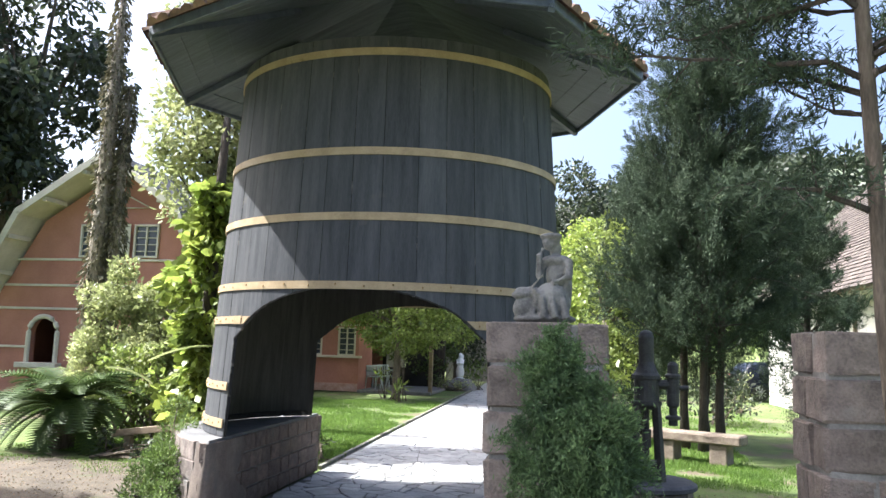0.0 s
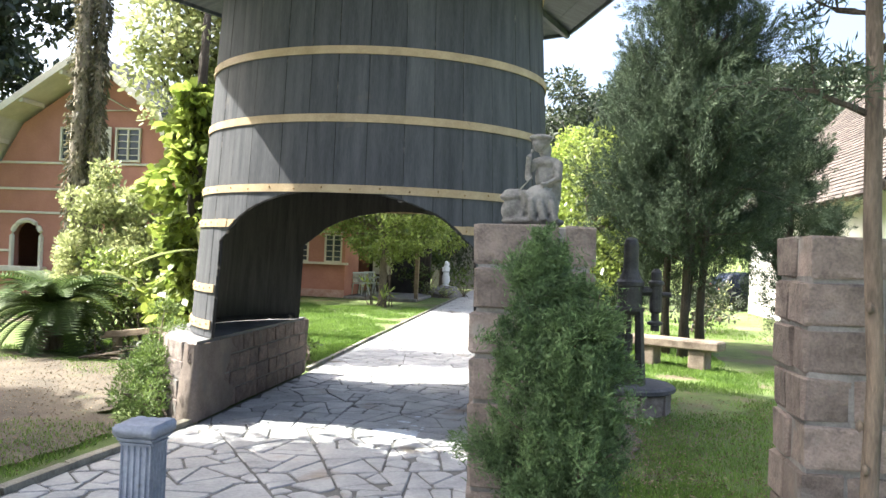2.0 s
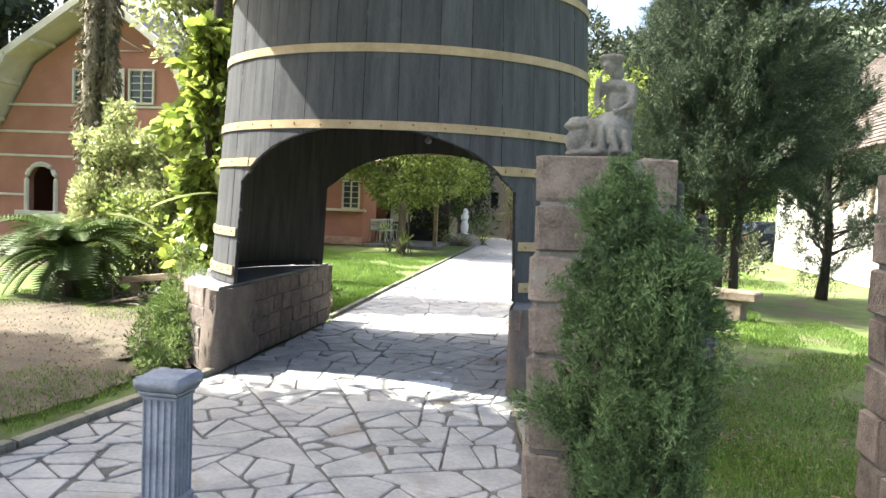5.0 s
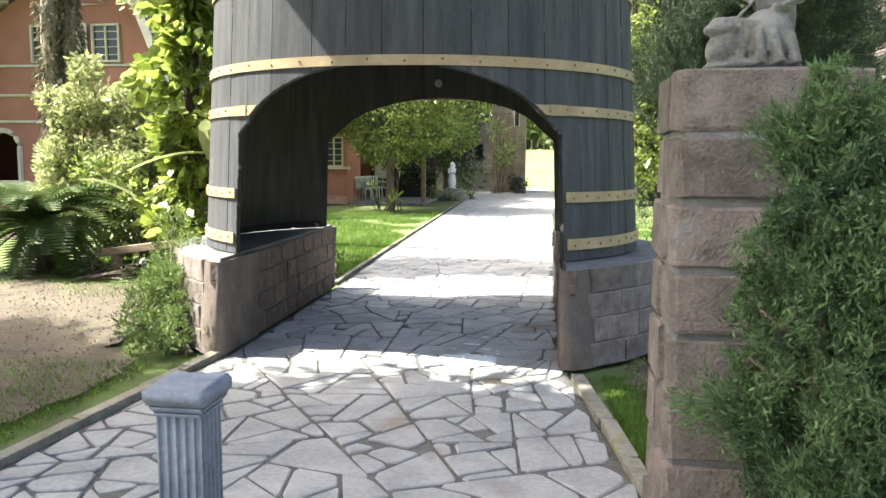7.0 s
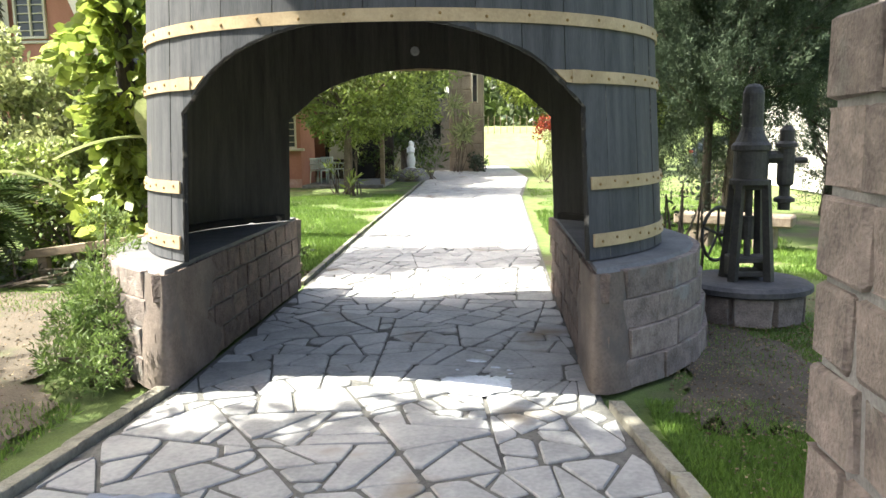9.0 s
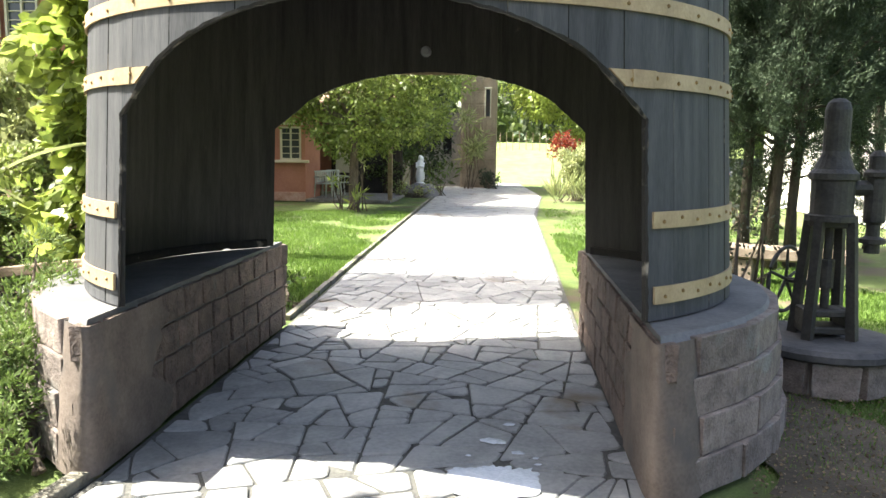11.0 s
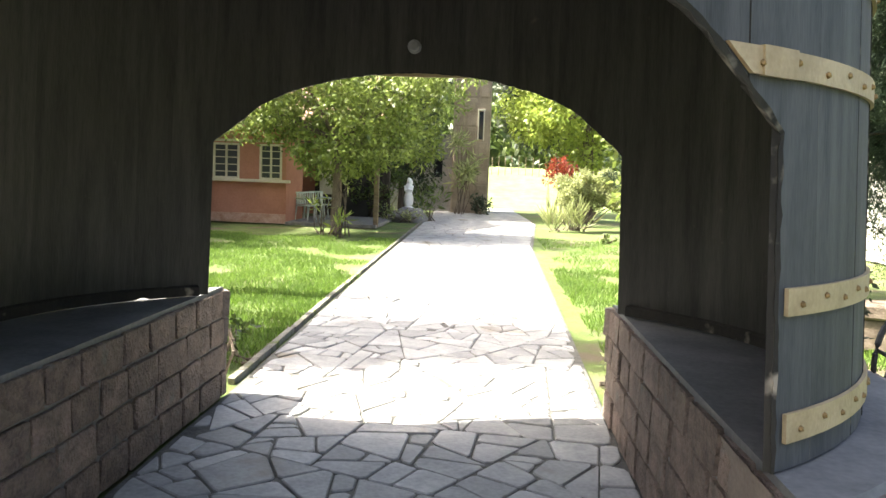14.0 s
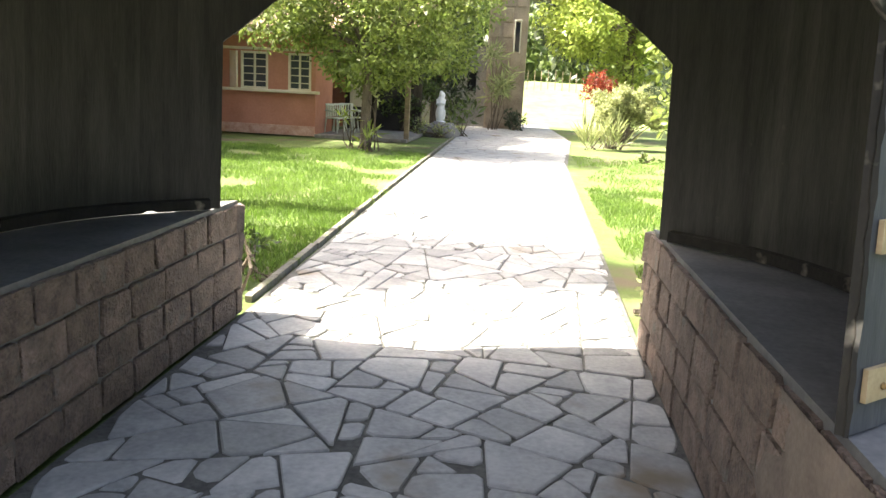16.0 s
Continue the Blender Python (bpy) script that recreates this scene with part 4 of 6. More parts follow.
def casement(house, x0, x1, z0, z1, y, bars=True, shutter=None):
    """A cream window: frame, bars, panes, sill, and an open shutter."""
    win = empty("window", ((x0 + x1) / 2, y, z0), "", "")
    win.parent = house
    win.matrix_parent_inverse = house.matrix_world.inverted()
    t = 0.06
    bm = bmesh.new()
    for c, s in ((((x0 + x1) / 2, y, z0 + t / 2), (x1 - x0, 0.10, t)), (((x0 + x1) / 2, y, z1 - t / 2), (x1 - x0, 0.10, t)), ((x0 + t / 2, y, (z0 + z1) / 2), (t, 0.10, z1 - z0 - 2 * t)), ((x1 - t / 2, y, (z0 + z1) / 2), (t, 0.10, z1 - z0 - 2 * t)), (((x0 + x1) / 2, y, (z0 + z1) / 2), (0.05, 0.07, z1 - z0 - 2 * t))):
        box(bm, c, s, 0.006)
    sub(win, "frame", bm, M_CREAM)
    for k in range(1, 5):
        z = z0 + (z1 - z0) * k / 5
        bm = bmesh.new()
        box(bm, ((x0 + x1) / 2, y, z), (x1 - x0 - 2 * t, 0.03, 0.025), 0.003)
        sub(win, "glazing_bar", bm, M_CREAM)
    bm = bmesh.new()
    box(bm, ((x0 + x1) / 2, y + 0.03, (z0 + z1) / 2), (x1 - x0 - 0.04, 0.008, z1 - z0 - 0.04))
    sub(win, "pane", bm, M_GLASS)
    for sx in (shutter or ()):
        cx = x0 - 0.26 if sx < 0 else x1 + 0.26
        bm = bmesh.new()
        box(bm, (cx, y - 0.16, (z0 + z1) / 2), (0.40, 0.04, z1 - z0), 0.006, Matrix.Rotation(sx * -0.25, 4, "Z"))
        for k in range(8):
            box(bm, (cx, y - 0.185, z0 + (z1 - z0) * (k + 0.7) / 8.6), (0.30, 0.02, 0.03), 0.003, Matrix.Rotation(sx * -0.25, 4, "Z"))
        sub(win, "shutter", bm, M_CREAM)
    return win


def gambrel_house():
    yf, x0, x1 = 12.0, -15.2, -8.4
    xm = -11.25
    h = empty("gambrel_house", (xm, yf + 4, 0), "two-storey salmon house with barn-shaped gable and cream trim", "house")
    up = [(x0 + 0.3, 3.2), (-13.75, 5.15), (xm, 6.8), (-9.15, 5.2), (x1 - 0.1, 3.2)]
    # gable above the lower wall
    bm = bmesh.new()
    f = [bm.verts.new((x, yf, z)) for x, z in up]
    b = [bm.verts.new((x, yf + 0.28, z)) for x, z in up]
    bm.faces.new(f)
    bm.faces.new(b[::-1])
    for i in range(5):
        j = (i + 1) % 5
        bm.faces.new((f[i], f[j], b[j], b[i]))
    sub(h, "gable_wall", bm, M_PINK)
    bm = bmesh.new()
    wall_with_holes(bm, x0 + 0.1, x1 - 0.1, 0, 3.19, yf, 0.28, [(-13.95, -13.0, 0.9, 2.3), (-12.2, -11.2, 0.9, 2.3)])
    sub(h, "front_wall", bm, M_PINK)
    for c, s in (((x0 + 0.24, yf + 4.2, 1.6), (0.28, 7.8, 3.2)), ((x1 - 0.24, yf + 4.2, 1.6), (0.28, 7.8, 3.2)), ((xm, yf + 8.2, 2.5), (x1 - x0 - 0.2, 0.28, 5.0))):
        bm = bmesh.new()
        box(bm, c, s)
        sub(h, "wall", bm, M_PINK)
    # black sheet in place of the room's shade behind the arched windows
    bm = bmesh.new()
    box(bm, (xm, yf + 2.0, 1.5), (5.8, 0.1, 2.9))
    sub(h, "shade_sheet", bm, M_ROOMSHADE)
    # roof sheets with thickness, overhanging the gable
    for (xa, za), (xb, zb) in (((x0 + 0.1, 2.95), (-13.95, 5.25)), ((-13.95, 5.25), (xm, 7.00)), ((xm, 7.00), (-8.95, 5.30)), ((-8.95, 5.30), (x1 + 0.45, 2.75))):
        bm = bmesh.new()
        n = Vector((-(zb - za), 0, xb - xa)).normalized() * 0.10
        q = [Vector((xa, yf - 1.0, za)), Vector((xb, yf - 1.0, zb)), Vector((xb, yf + 8.6, zb)), Vector((xa, yf + 8.6, za))]
        lo = [bm.verts.new(v) for v in q]
        hi = [bm.verts.new(v + n) for v in q]
        bm.faces.new(lo)
        bm.faces.new(hi)
        for i in range(4):
            j = (i + 1) % 4
            bm.faces.new((lo[i], lo[j], hi[j], hi[i]))
        sub(h, "roof", bm, M_SLATE, "dark grey tiled roof slope")
        bm = bmesh.new()
        d = Vector((xb - xa, 0, zb - za))
        box(bm, (Vector((xa, 0, za)) + Vector((xb, 0, zb))) / 2 + Vector((0, yf - 1.02, 0.03)), (d.length + 0.05, 0.05, 0.20), 0.01, d.to_track_quat("X", "Z").to_matrix().to_4x4())
        sub(h, "bargeboard", bm, M_CREAM, "cream bargeboard")
        bm = bmesh.new()
        box(bm, (Vector((xa, 0, za)) + Vector((xb, 0, zb))) / 2 + Vector((0, yf - 0.35, -0.025)), (d.length, 1.3, 0.03), 0, d.to_track_quat("X", "Z").to_matrix().to_4x4())
        sub(h, "soffit", bm, M_CREAM, "cream boarded soffit")
        for k in range(2):
            q = Vector((xa, 0, za)).lerp(Vector((xb, 0, zb)), 0.3 + 0.45 * k)
            bm = bmesh.new()
            box(bm, (q.x, yf - 0.49, q.z - 0.11), (0.12, 0.96, 0.13), 0.01)
            sub(h, "purlin_end", bm, M_CREAM)
    for z, a, b_ in ((3.98, -14.7, -8.8), (3.2, -15.0, -8.6), (2.5, -15.1, -8.5), (1.35, -15.1, -13.98)):
        bm = bmesh.new()
        box(bm, ((a + b_) / 2, yf - 0.02, z), (b_ - a, 0.05, 0.07), 0.01)
        sub(h, "string_course", bm, M_CREAM)
    casement(h, -10.75, -9.95, 4.05, 5.05, yf - 0.03, shutter=(-1,))
    casement(h, -12.5, -11.75, 4.05, 5.05, yf - 0.03)
    # attic triangle vent
    bm = bmesh.new()
    tube(bm, [(-11.5, yf - 0.03, 5.55), (-10.3, yf - 0.03, 5.55), (-11.5, yf - 0.03, 6.15), (-11.5, yf - 0.03, 5.55)], [0.04] * 4, 4)
    sub(h, "attic_trim", bm, M_CREAM)
    # arched window on the ground floor
    for xa, xb in ((-13.95, -13.0), (-12.2, -11.2)):
        xc, r = (xa + xb) / 2, (xb - xa) / 2
        pts = [(xa, yf - 0.03, 0.9), (xa, yf - 0.03, 1.8)] + [(xc - r * math.cos(math.pi * k / 10), yf - 0.03, 1.8 + r * 0.98 * math.sin(math.pi * k / 10)) for k in range(1, 10)] + [(xb, yf - 0.03, 1.8), (xb, yf - 0.03, 0.9)]
        bm = bmesh.new()
        tube(bm, pts, [0.075] * len(pts), 6)
        sub(h, "arch_trim", bm, M_CREAM)
        # wall above the curve of the opening
        bm = bmesh.new()
        low = [(xc - r * math.cos(math.pi * k / 12), 1.8 + r * 0.98 * math.sin(math.pi * k / 12)) for k in range(13)]
        rows = [[bm.verts.new((x, y, z)) for y in (yf + 0.002, yf + 0.27) for z in (zz, 2.31)] for x, zz in low]
        for p, q in zip(rows, rows[1:]):
            bm.faces.new((p[0], q[0], q[1], p[1]))
            bm.faces.new((p[2], p[3], q[3], q[2]))
            bm.faces.new((p[0], p[2], q[2], q[0]))
        sub(h, "arch_spandrel", bm, M_PINK)
        bm = bmesh.new()
        box(bm, (xc, yf - 0.12, 0.82), (1.35, 0.34, 0.16), 0.015)
        sub(h, "window_sill", bm, M_CREAM)


gambrel_house()


def garden_house():
    """The low salmon house by the lawn, with corner window and porch."""
    yf, xr, xl = 18.5, -5.55, -13.0
    h = empty("garden_house", (-8.0, 21, 0), "low salmon house with cream windows and a shaded porch", "house")
    holes = [(-7.75, -6.95, 1.28, 2.32), (-6.35, -5.68, 1.28, 2.32), (-9.9, -9.0, 1.28, 2.32)]
    bm = bmesh.new()
    wall_with_holes(bm, xl, xr, 0, 3.1, yf, 0.25, holes)
    sub(h, "front_wall", bm, M_PINK)
    # the porch back wall takes dark bark colour to paint the recess's shade
    for c, s in (((xr - 0.125, yf + 1.1, 1.55), (0.25, 1.68, 3.1)), ((xr + 1.2, yf + 4.2, 1.55), (2.6, 0.25, 3.1)), ((-9.2, yf + 6.2, 1.55), (7.6, 0.25, 3.1)), ((xl + 0.125, yf + 3.2, 1.55), (0.25, 5.8, 3.1))):
        bm = bmesh.new()
        box(bm, c, s)
        sub(h, "wall", bm, M_DARKBARK if c[0] > -5.0 else M_PINK, "porch wall with the porch's shade put into its dark colour" if c[0] > -5.0 else "")
    # near-black sheet behind the windows paints the unlit room
    bm = bmesh.new()
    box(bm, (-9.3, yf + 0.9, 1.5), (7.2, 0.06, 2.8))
    sub(h, "room_shade_sheet", bm, M_ROOMSHADE)
    bm = bmesh.new()
    box(bm, ((xl + xr) / 2, yf - 0.012, 0.14), (xr - xl, 0.02, 0.28), 0.004)
    sub(h, "plinth", bm, M_PLINTH, "peeling damp plinth")
    bm = bmesh.new()
    box(bm, ((xl + xr) / 2 + 0.05, yf - 0.05, 1.24), (xr - xl + 0.15, 0.16, 0.085), 0.012)
    sub(h, "sill_band", bm, M_CREAM)
    bm = bmesh.new()
    box(bm, ((xl + xr) / 2, yf - 0.02, 2.40), (xr - xl, 0.06, 0.075), 0.01)
    sub(h, "lintel_band", bm, M_CREAM)
    for xa, xb, za, zb in holes:
        casement(h, xa, xb, za, zb, yf + 0.02, shutter=None)
    bm = bmesh.new()
    box(bm, (-7.95, yf - 0.08, 1.8), (0.05, 0.42, 1.02), 0.006, Matrix.Rotation(0.9, 4, "Z"))
    sub(h, "shutter", bm, M_CREAM)
    # roof
    for sgn, mat in ((1, M_ROOF), (0, M_CREAM)):
        bm = bmesh.new()
        dz = 0.09 if sgn else 0.0
        q = [(xl - 0.4, yf - 0.6, 2.85 + dz), (-2.6, yf - 0.6, 2.85 + dz), (-2.6, yf + 3.2, 4.6 + dz), (xl - 0.4, yf + 3.2, 4.6 + dz), (-2.6, yf + 7.0, 2.85 + dz), (xl - 0.4, yf + 7.0, 2.85 + dz)]
        if not sgn:
            q = [(a, b, c - 0.02) for a, b, c in q]
        lo = [bm.verts.new((a, b, c)) for a, b, c in q]
        hi = [bm.verts.new((a, b, c + 0.07)) for a, b, c in q]
        for s in (lo, hi):
            bm.faces.new((s[0], s[1], s[2], s[3]))
            bm.faces.new((s[3], s[2], s[4], s[5]))
        for i, j in ((0, 1), (1, 2), (2, 4), (4, 5), (5, 3), (3, 0)):
            bm.faces.new((lo[i], lo[j], hi[j], hi[i]))
        sub(h, "roof" if sgn else "soffit", bm, mat)
    # porch: door, posts
    bm = bmesh.new()
    box(bm, (-5.1, yf + 4.03, 1.55), (0.75, 0.06, 1.5), 0.01)
    sub(h, "porch_window", bm, M_CREAM)
    # door slab coloured near-black for the shade inside the porch
    bm = bmesh.new()
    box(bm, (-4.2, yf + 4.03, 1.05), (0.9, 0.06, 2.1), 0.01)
    sub(h, "porch_door", bm, M_ROOMSHADE)
    for x in (-2.9,):
        bm = bmesh.new()
        box(bm, (x, yf + 0.2, 1.42), (0.14, 0.14, 2.84), 0.01)
        sub(h, "porch_post", bm, M_TIMBER)
    bm = bmesh.new()
    box(bm, (-4.2, yf + 2.0, 0.02), (2.7, 4.1, 0.10), 0.01)
    sub(h, "porch_floor", bm, M_MORTAR)


garden_house()


def plastic_chair():
    c = empty("plastic_chair", (0, 0, 0), "white moulded plastic armchair on the porch", "chair", "porch chairs")
    bm = bmesh.new()
    box(bm, (0, 0, 0.43), (0.46, 0.44, 0.03), 0.012)
    part("seat", bm, M_PLASTIC, c)
    bm = bmesh.new()
    for i in range(5):
        box(bm, (-0.18 + 0.09 * i, 0.22, 0.64), (0.05, 0.025, 0.36), 0.006)
    box(bm, (0, 0.225, 0.83), (0.48, 0.03, 0.06), 0.012)
    part("backrest", bm, M_PLASTIC, c)
    for s in (-1, 1):
        bm = bmesh.new()
        tube(bm, [(s * 0.25, 0.22, 0.66), (s * 0.27, 0.0, 0.65), (s * 0.26, -0.21, 0.62), (s * 0.25, -0.22, 0.42)], [0.022, 0.024, 0.024, 0.02], 6)
        part("armrest", bm, M_PLASTIC, c)
        for f in (-1, 1):
            bm = bmesh.new()
            tube(bm, [(s * 0.22, f * 0.2, 0.43), (s * 0.25, f * 0.23, 0.0)], [0.026, 0.02], 6)
            part("leg", bm, M_PLASTIC, c)
    return c


chair = plastic_chair()
chair.matrix_world = pose(-5.25, 19.75, 0.07, 0, 0, 70)
for cx, cy, cr in ((-5.15, 20.4, 60), (-4.85, 21.1, 95), (-5.2, 21.2, 40)):
    copy_thing(chair, pose(cx, cy, 0.07, 0, 0, cr))


def white_building():
    x0, x1, y0, y1, H = 9.2, 17.0, 9.0, 21.0, 3.55
    h = empty("white_building", (13, 15, 0), "white-walled building with a steep brown tile roof", "house")
    bm = bmesh.new()
    box(bm, (x0 + 0.15, (y0 + y1) / 2, H / 2), (0.3, y1 - y0, H))
    box(bm, (x1 - 0.15, (y0 + y1) / 2, H / 2), (0.3, y1 - y0, H))
    for y in (y0 + 0.15, y1 - 0.15):
        box(bm, ((x0 + x1) / 2, y, H / 2), (x1 - x0 - 0.6, 0.3, H))
    sub(h, "wall", bm, M_WHITE)
    zr, xm = 8.2, (x0 + x1) / 2
    for s in (-1, 1):
        xe = x0 - 0.75 if s < 0 else x1 + 0.75
        verts, faces = [], []
        rows, cols = 40, 48
        L = Vector((xm - xe, 0, zr - H + 0.25))
        n = Vector((-L.z, 0, L.x)).normalized() * (1 if L.x > 0 else -1)
        for r in range(rows):
            for c in range(cols):
                ya = y0 - 0.7 + (y1 - y0 + 1.4) * c / cols
                w = (y1 - y0 + 1.4) / cols
                a = Vector((xe, ya, H - 0.25)) + L * (r / rows)
                b = Vector((xe, ya, H - 0.25)) + L * ((r + 1.15) / rows)
                k = len(verts)
                up = 0.07 + random.uniform(0, 0.015)
                verts += [a + n * up, a + Vector((0, w * 0.94, 0)) + n * up, b + Vector((0, w * 0.94, 0)) + n * 0.05, b + n * 0.05, a, a + Vector((0, w * 0.94, 0))]
                faces += [(k, k + 1, k + 2, k + 3), (k, k + 4, k + 5, k + 1)]
        ob = data_part("tile_slope", verts, faces, M_TILEB, h, "brown flat clay tiles")
        ob.matrix_parent_inverse = h.matrix_world.inverted()
        bm = bmesh.new()
        q = [Vector((xe, y0 - 0.7, H - 0.25)), Vector((xe, y1 + 0.7, H - 0.25)), Vector((xm, y1 + 0.7, zr)), Vector((xm, y0 - 0.7, zr))]
        lo = [bm.verts.new(v - n * 0.08) for v in q]
        hi = [bm.verts.new(v) for v in q]
        bm.faces.new(lo)
        bm.faces.new(hi)
        for i in range(4):
            bm.faces.new((lo[i], lo[(i + 1) % 4], hi[(i + 1) % 4], hi[i]))
        sub(h, "roof_deck", bm, M_TIMBER)
    for y in (y0 + 0.15, y1 - 0.15):
        bm = bmesh.new()
        f = [bm.verts.new(v) for v in ((x0, y, H), (x1, y, H), (xm, y, zr - 0.15))]
        b = [bm.verts.new(v.co + Vector((0, 0.2, 0))) for v in f]
        bm.faces.new(f)
        bm.faces.new(b)
        for i in range(3):
            bm.faces.new((f[i], f[(i + 1) % 3], b[(i + 1) % 3], b[i]))
        sub(h, "gable", bm, M_CREAM)
    for y in (10.3, 12.2):
        bm = bmesh.new()
        box(bm, (x0 - 0.04, y, 2.55), (0.08, 0.12, 1.6), 0.01)
        sub(h, "timber_post", bm, M_TIMBER)
    bm = bmesh.new()
    box(bm, (x0 - 0.02, 14.3, 2.2), (0.05, 0.5, 0.5), 0.01)
    sub(h, "wall_plaque", bm, M_TIMBER, "small brown framed panel")
    bm = bmesh.new()
    box(bm, (x0 + 0.3, y1 + 0.1, 1.5), (0.25, 0.2, 3.0), 0.01)
    sub(h, "corner_post", bm, M_TIMBER)


white_building()


def car(x, y, rz):
    c = empty("hatchback_car", (x, y, 0), "dark blue hatchback car parked beyond the white building", "car", rz=rz)
    prof = [(-1.95, 0.32), (-2.0, 0.75), (-1.92, 0.98), (-1.55, 1.40), (-0.9, 1.48), (0.2, 1.42), (0.95, 0.98), (1.75, 0.85), (1.95, 0.6), (1.95, 0.32)]
    bm = bmesh.new()
    rows = []
    for yy, k in ((-0.82, 0.96), (-0.74, 1.0), (0.74, 1.0), (0.82, 0.96)):
        rows.append([bm.verts.new((px * k, yy * (1 if pz < 1.0 else 0.84), 0.3 + (pz - 0.3) * (k if pz > 1 else 1))) for px, pz in prof])
    for a, b in zip(rows, rows[1:]):
        for i in range(len(prof)):
            j = (i + 1) % len(prof)
            bm.faces.new((a[i], a[j], b[j], b[i]))
    bm.faces.new(rows[0])
    bm.faces.new(rows[-1][::-1])
    bmesh.ops.recalc_face_normals(bm, faces=bm.faces)
    part("body", bm, M_CAR, c, smooth=False)
    for s in (-1, 1):
        for pts in (((-1.35, 1.04), (-1.2, 1.34), (-0.55, 1.39), (-0.5, 1.03)), ((-0.42, 1.03), (-0.45, 1.39), (0.15, 1.35), (0.72, 1.02))):
            bm = bmesh.new()
            f = bm.faces.new([bm.verts.new((px, s * (0.80 - 0.10 * (pz > 1.2)), pz)) for px, pz in pts])
            r = bmesh.ops.extrude_face_region(bm, geom=[f])
            bmesh.ops.translate(bm, vec=(0, s * 0.012, 0), verts=[v for v in r["geom"] if isinstance(v, bmesh.types.BMVert)])
            part("side_window", bm, M_GLASS, c)
        bm = bmesh.new()
        box(bm, (-1.93, s * 0.62, 0.86), (0.12, 0.26, 0.24), 0.03)
        part("tail_lamp", bm, M_REDLAMP, c, "red tail lamp")
        for wx in (-1.25, 1.2):
            bm = bmesh.new()
            tube(bm, [(wx, s * 0.66, 0.31), (wx, s * 0.84, 0.31)], [0.31, 0.31], 24)
            w = part("wheel", bm, M_TYRE, c)
            bm = bmesh.new()
            for k in range(10):
                a = TAU * k / 10
                box(bm, (wx + 0.11 * math.cos(a), s * 0.85, 0.31 + 0.11 * math.sin(a)), (0.20, 0.02, 0.035), 0.004, Matrix.Rotation(-a, 4, "Y"))
            part("rim", bm, M_ALLOY, w, "spoked alloy rim")


car(10.3, 23.2, 8)


def tower():
    h = empty("stone_tower", (-0.6, 31, 0), "tall square brown stone tower with a narrow window", "tower")
    bm = bmesh.new()
    x0, x1, y0, y1 = -1.30, 0.30, 29.6, 32.2
    wall_with_holes(bm, x0, x1, 0, 9.0, y0, 0.3, [(-0.22, 0.02, 3.2, 4.4)])
    for x in (x0 + 0.15, x1 - 0.15):
        box(bm, (x, (y0 + y1) / 2 + 0.15, 4.5), (0.3, y1 - y0 - 0.3, 9.0))
    box(bm, ((x0 + x1) / 2, y1 + 0.15, 4.5), (x1 - x0, 0.3, 9.0))
    sub(h, "wall", bm, M_BRICKT)
    for i in range(14):
        for k in range(3):
            z = 0.32 + i * 0.62
            bm = bmesh.new()
            w = 0.46 if (i + k) % 2 else 0.38
            cx = x0 + 0.28 + 0.52 * k
            if 2.9 < z < 4.7 and k == 2:
                continue
            box(bm, (cx, y0 - 0.015, z), (w, 0.05, 0.56), 0.02)
            sub(h, "stone", bm, M_BRICKT)
    bm = bmesh.new()
    for sx in (-0.22, 0.02):
        box(bm, (sx, y0 - 0.03, 3.8), (0.05, 0.12, 1.3), 0.01)
    box(bm, (-0.1, y0 - 0.03, 4.45), (0.32, 0.12, 0.07), 0.01)
    sub(h, "window_trim", bm, M_CREAM)
    bm = bmesh.new()
    box(bm, (-0.1, y0 + 0.2, 3.8), (0.22, 0.02, 1.2))
    sub(h, "pane", bm, M_GLASS)
    w = empty("grey_annexe", (-2.4, 31, 0), "low grey stone annexe wall with a dark window", "building")
    bm = bmesh.new()
    wall_with_holes(bm, -4.2, -1.32, 0, 3.4, 30.2, 0.3, [(-2.15, -1.75, 1.5, 2.3)])
    sub(w, "wall", bm, M_MORTAR)
    # black sheet paints the shade behind the annexe opening
    bm = bmesh.new()
    box(bm, (-1.95, 30.45, 1.9), (0.5, 0.04, 0.9))
    sub(w, "window_shade_sheet", bm, M_ROOMSHADE)


tower()
X, Y, Z = -2.35, 22.4, 0.42
sculpted("robed_statue", [((X, Y, Z + 0.02), (0.20, 0.16, 0.06)), ((X, Y, Z + 0.30), (0.17, 0.13, 0.33)), ((X, Y, Z + 0.68), (0.14, 0.11, 0.22)), ((X, Y - 0.02, Z + 0.96), (0.075, 0.075, 0.10)), ((X + 0.02, Y + 0.02, Z + 0.90), (0.11, 0.09, 0.13))],
         [([(X - 0.13, Y, Z + 0.78), (X - 0.12, Y - 0.10, Z + 0.62), (X, Y - 0.14, Z + 0.66)], [0.05, 0.045, 0.03]), ([(X + 0.13, Y, Z + 0.78), (X + 0.12, Y - 0.10, Z + 0.62), (X, Y - 0.14, Z + 0.66)], [0.05, 0.045, 0.03])],
         M_WHITEST, 0.02, "small white robed garden statue on a rock mound", "statue")
bm = bmesh.new()
q = bmesh.ops.create_icosphere(bm, subdivisions=3, radius=1.0)["verts"]
for v in q:
    v.co *= 1 + 0.25 * noise.noise(v.co * 1.7)
bmesh.ops.transform(bm, matrix=Matrix.Translation((X, Y, 0.0)) @ Matrix.Diagonal((0.75, 0.6, 0.46, 1)), verts=q)
tagged(part("rock_mound", bm, M_MORTAR, smooth=True), "mossy grey rock mound under the white statue", "rock")
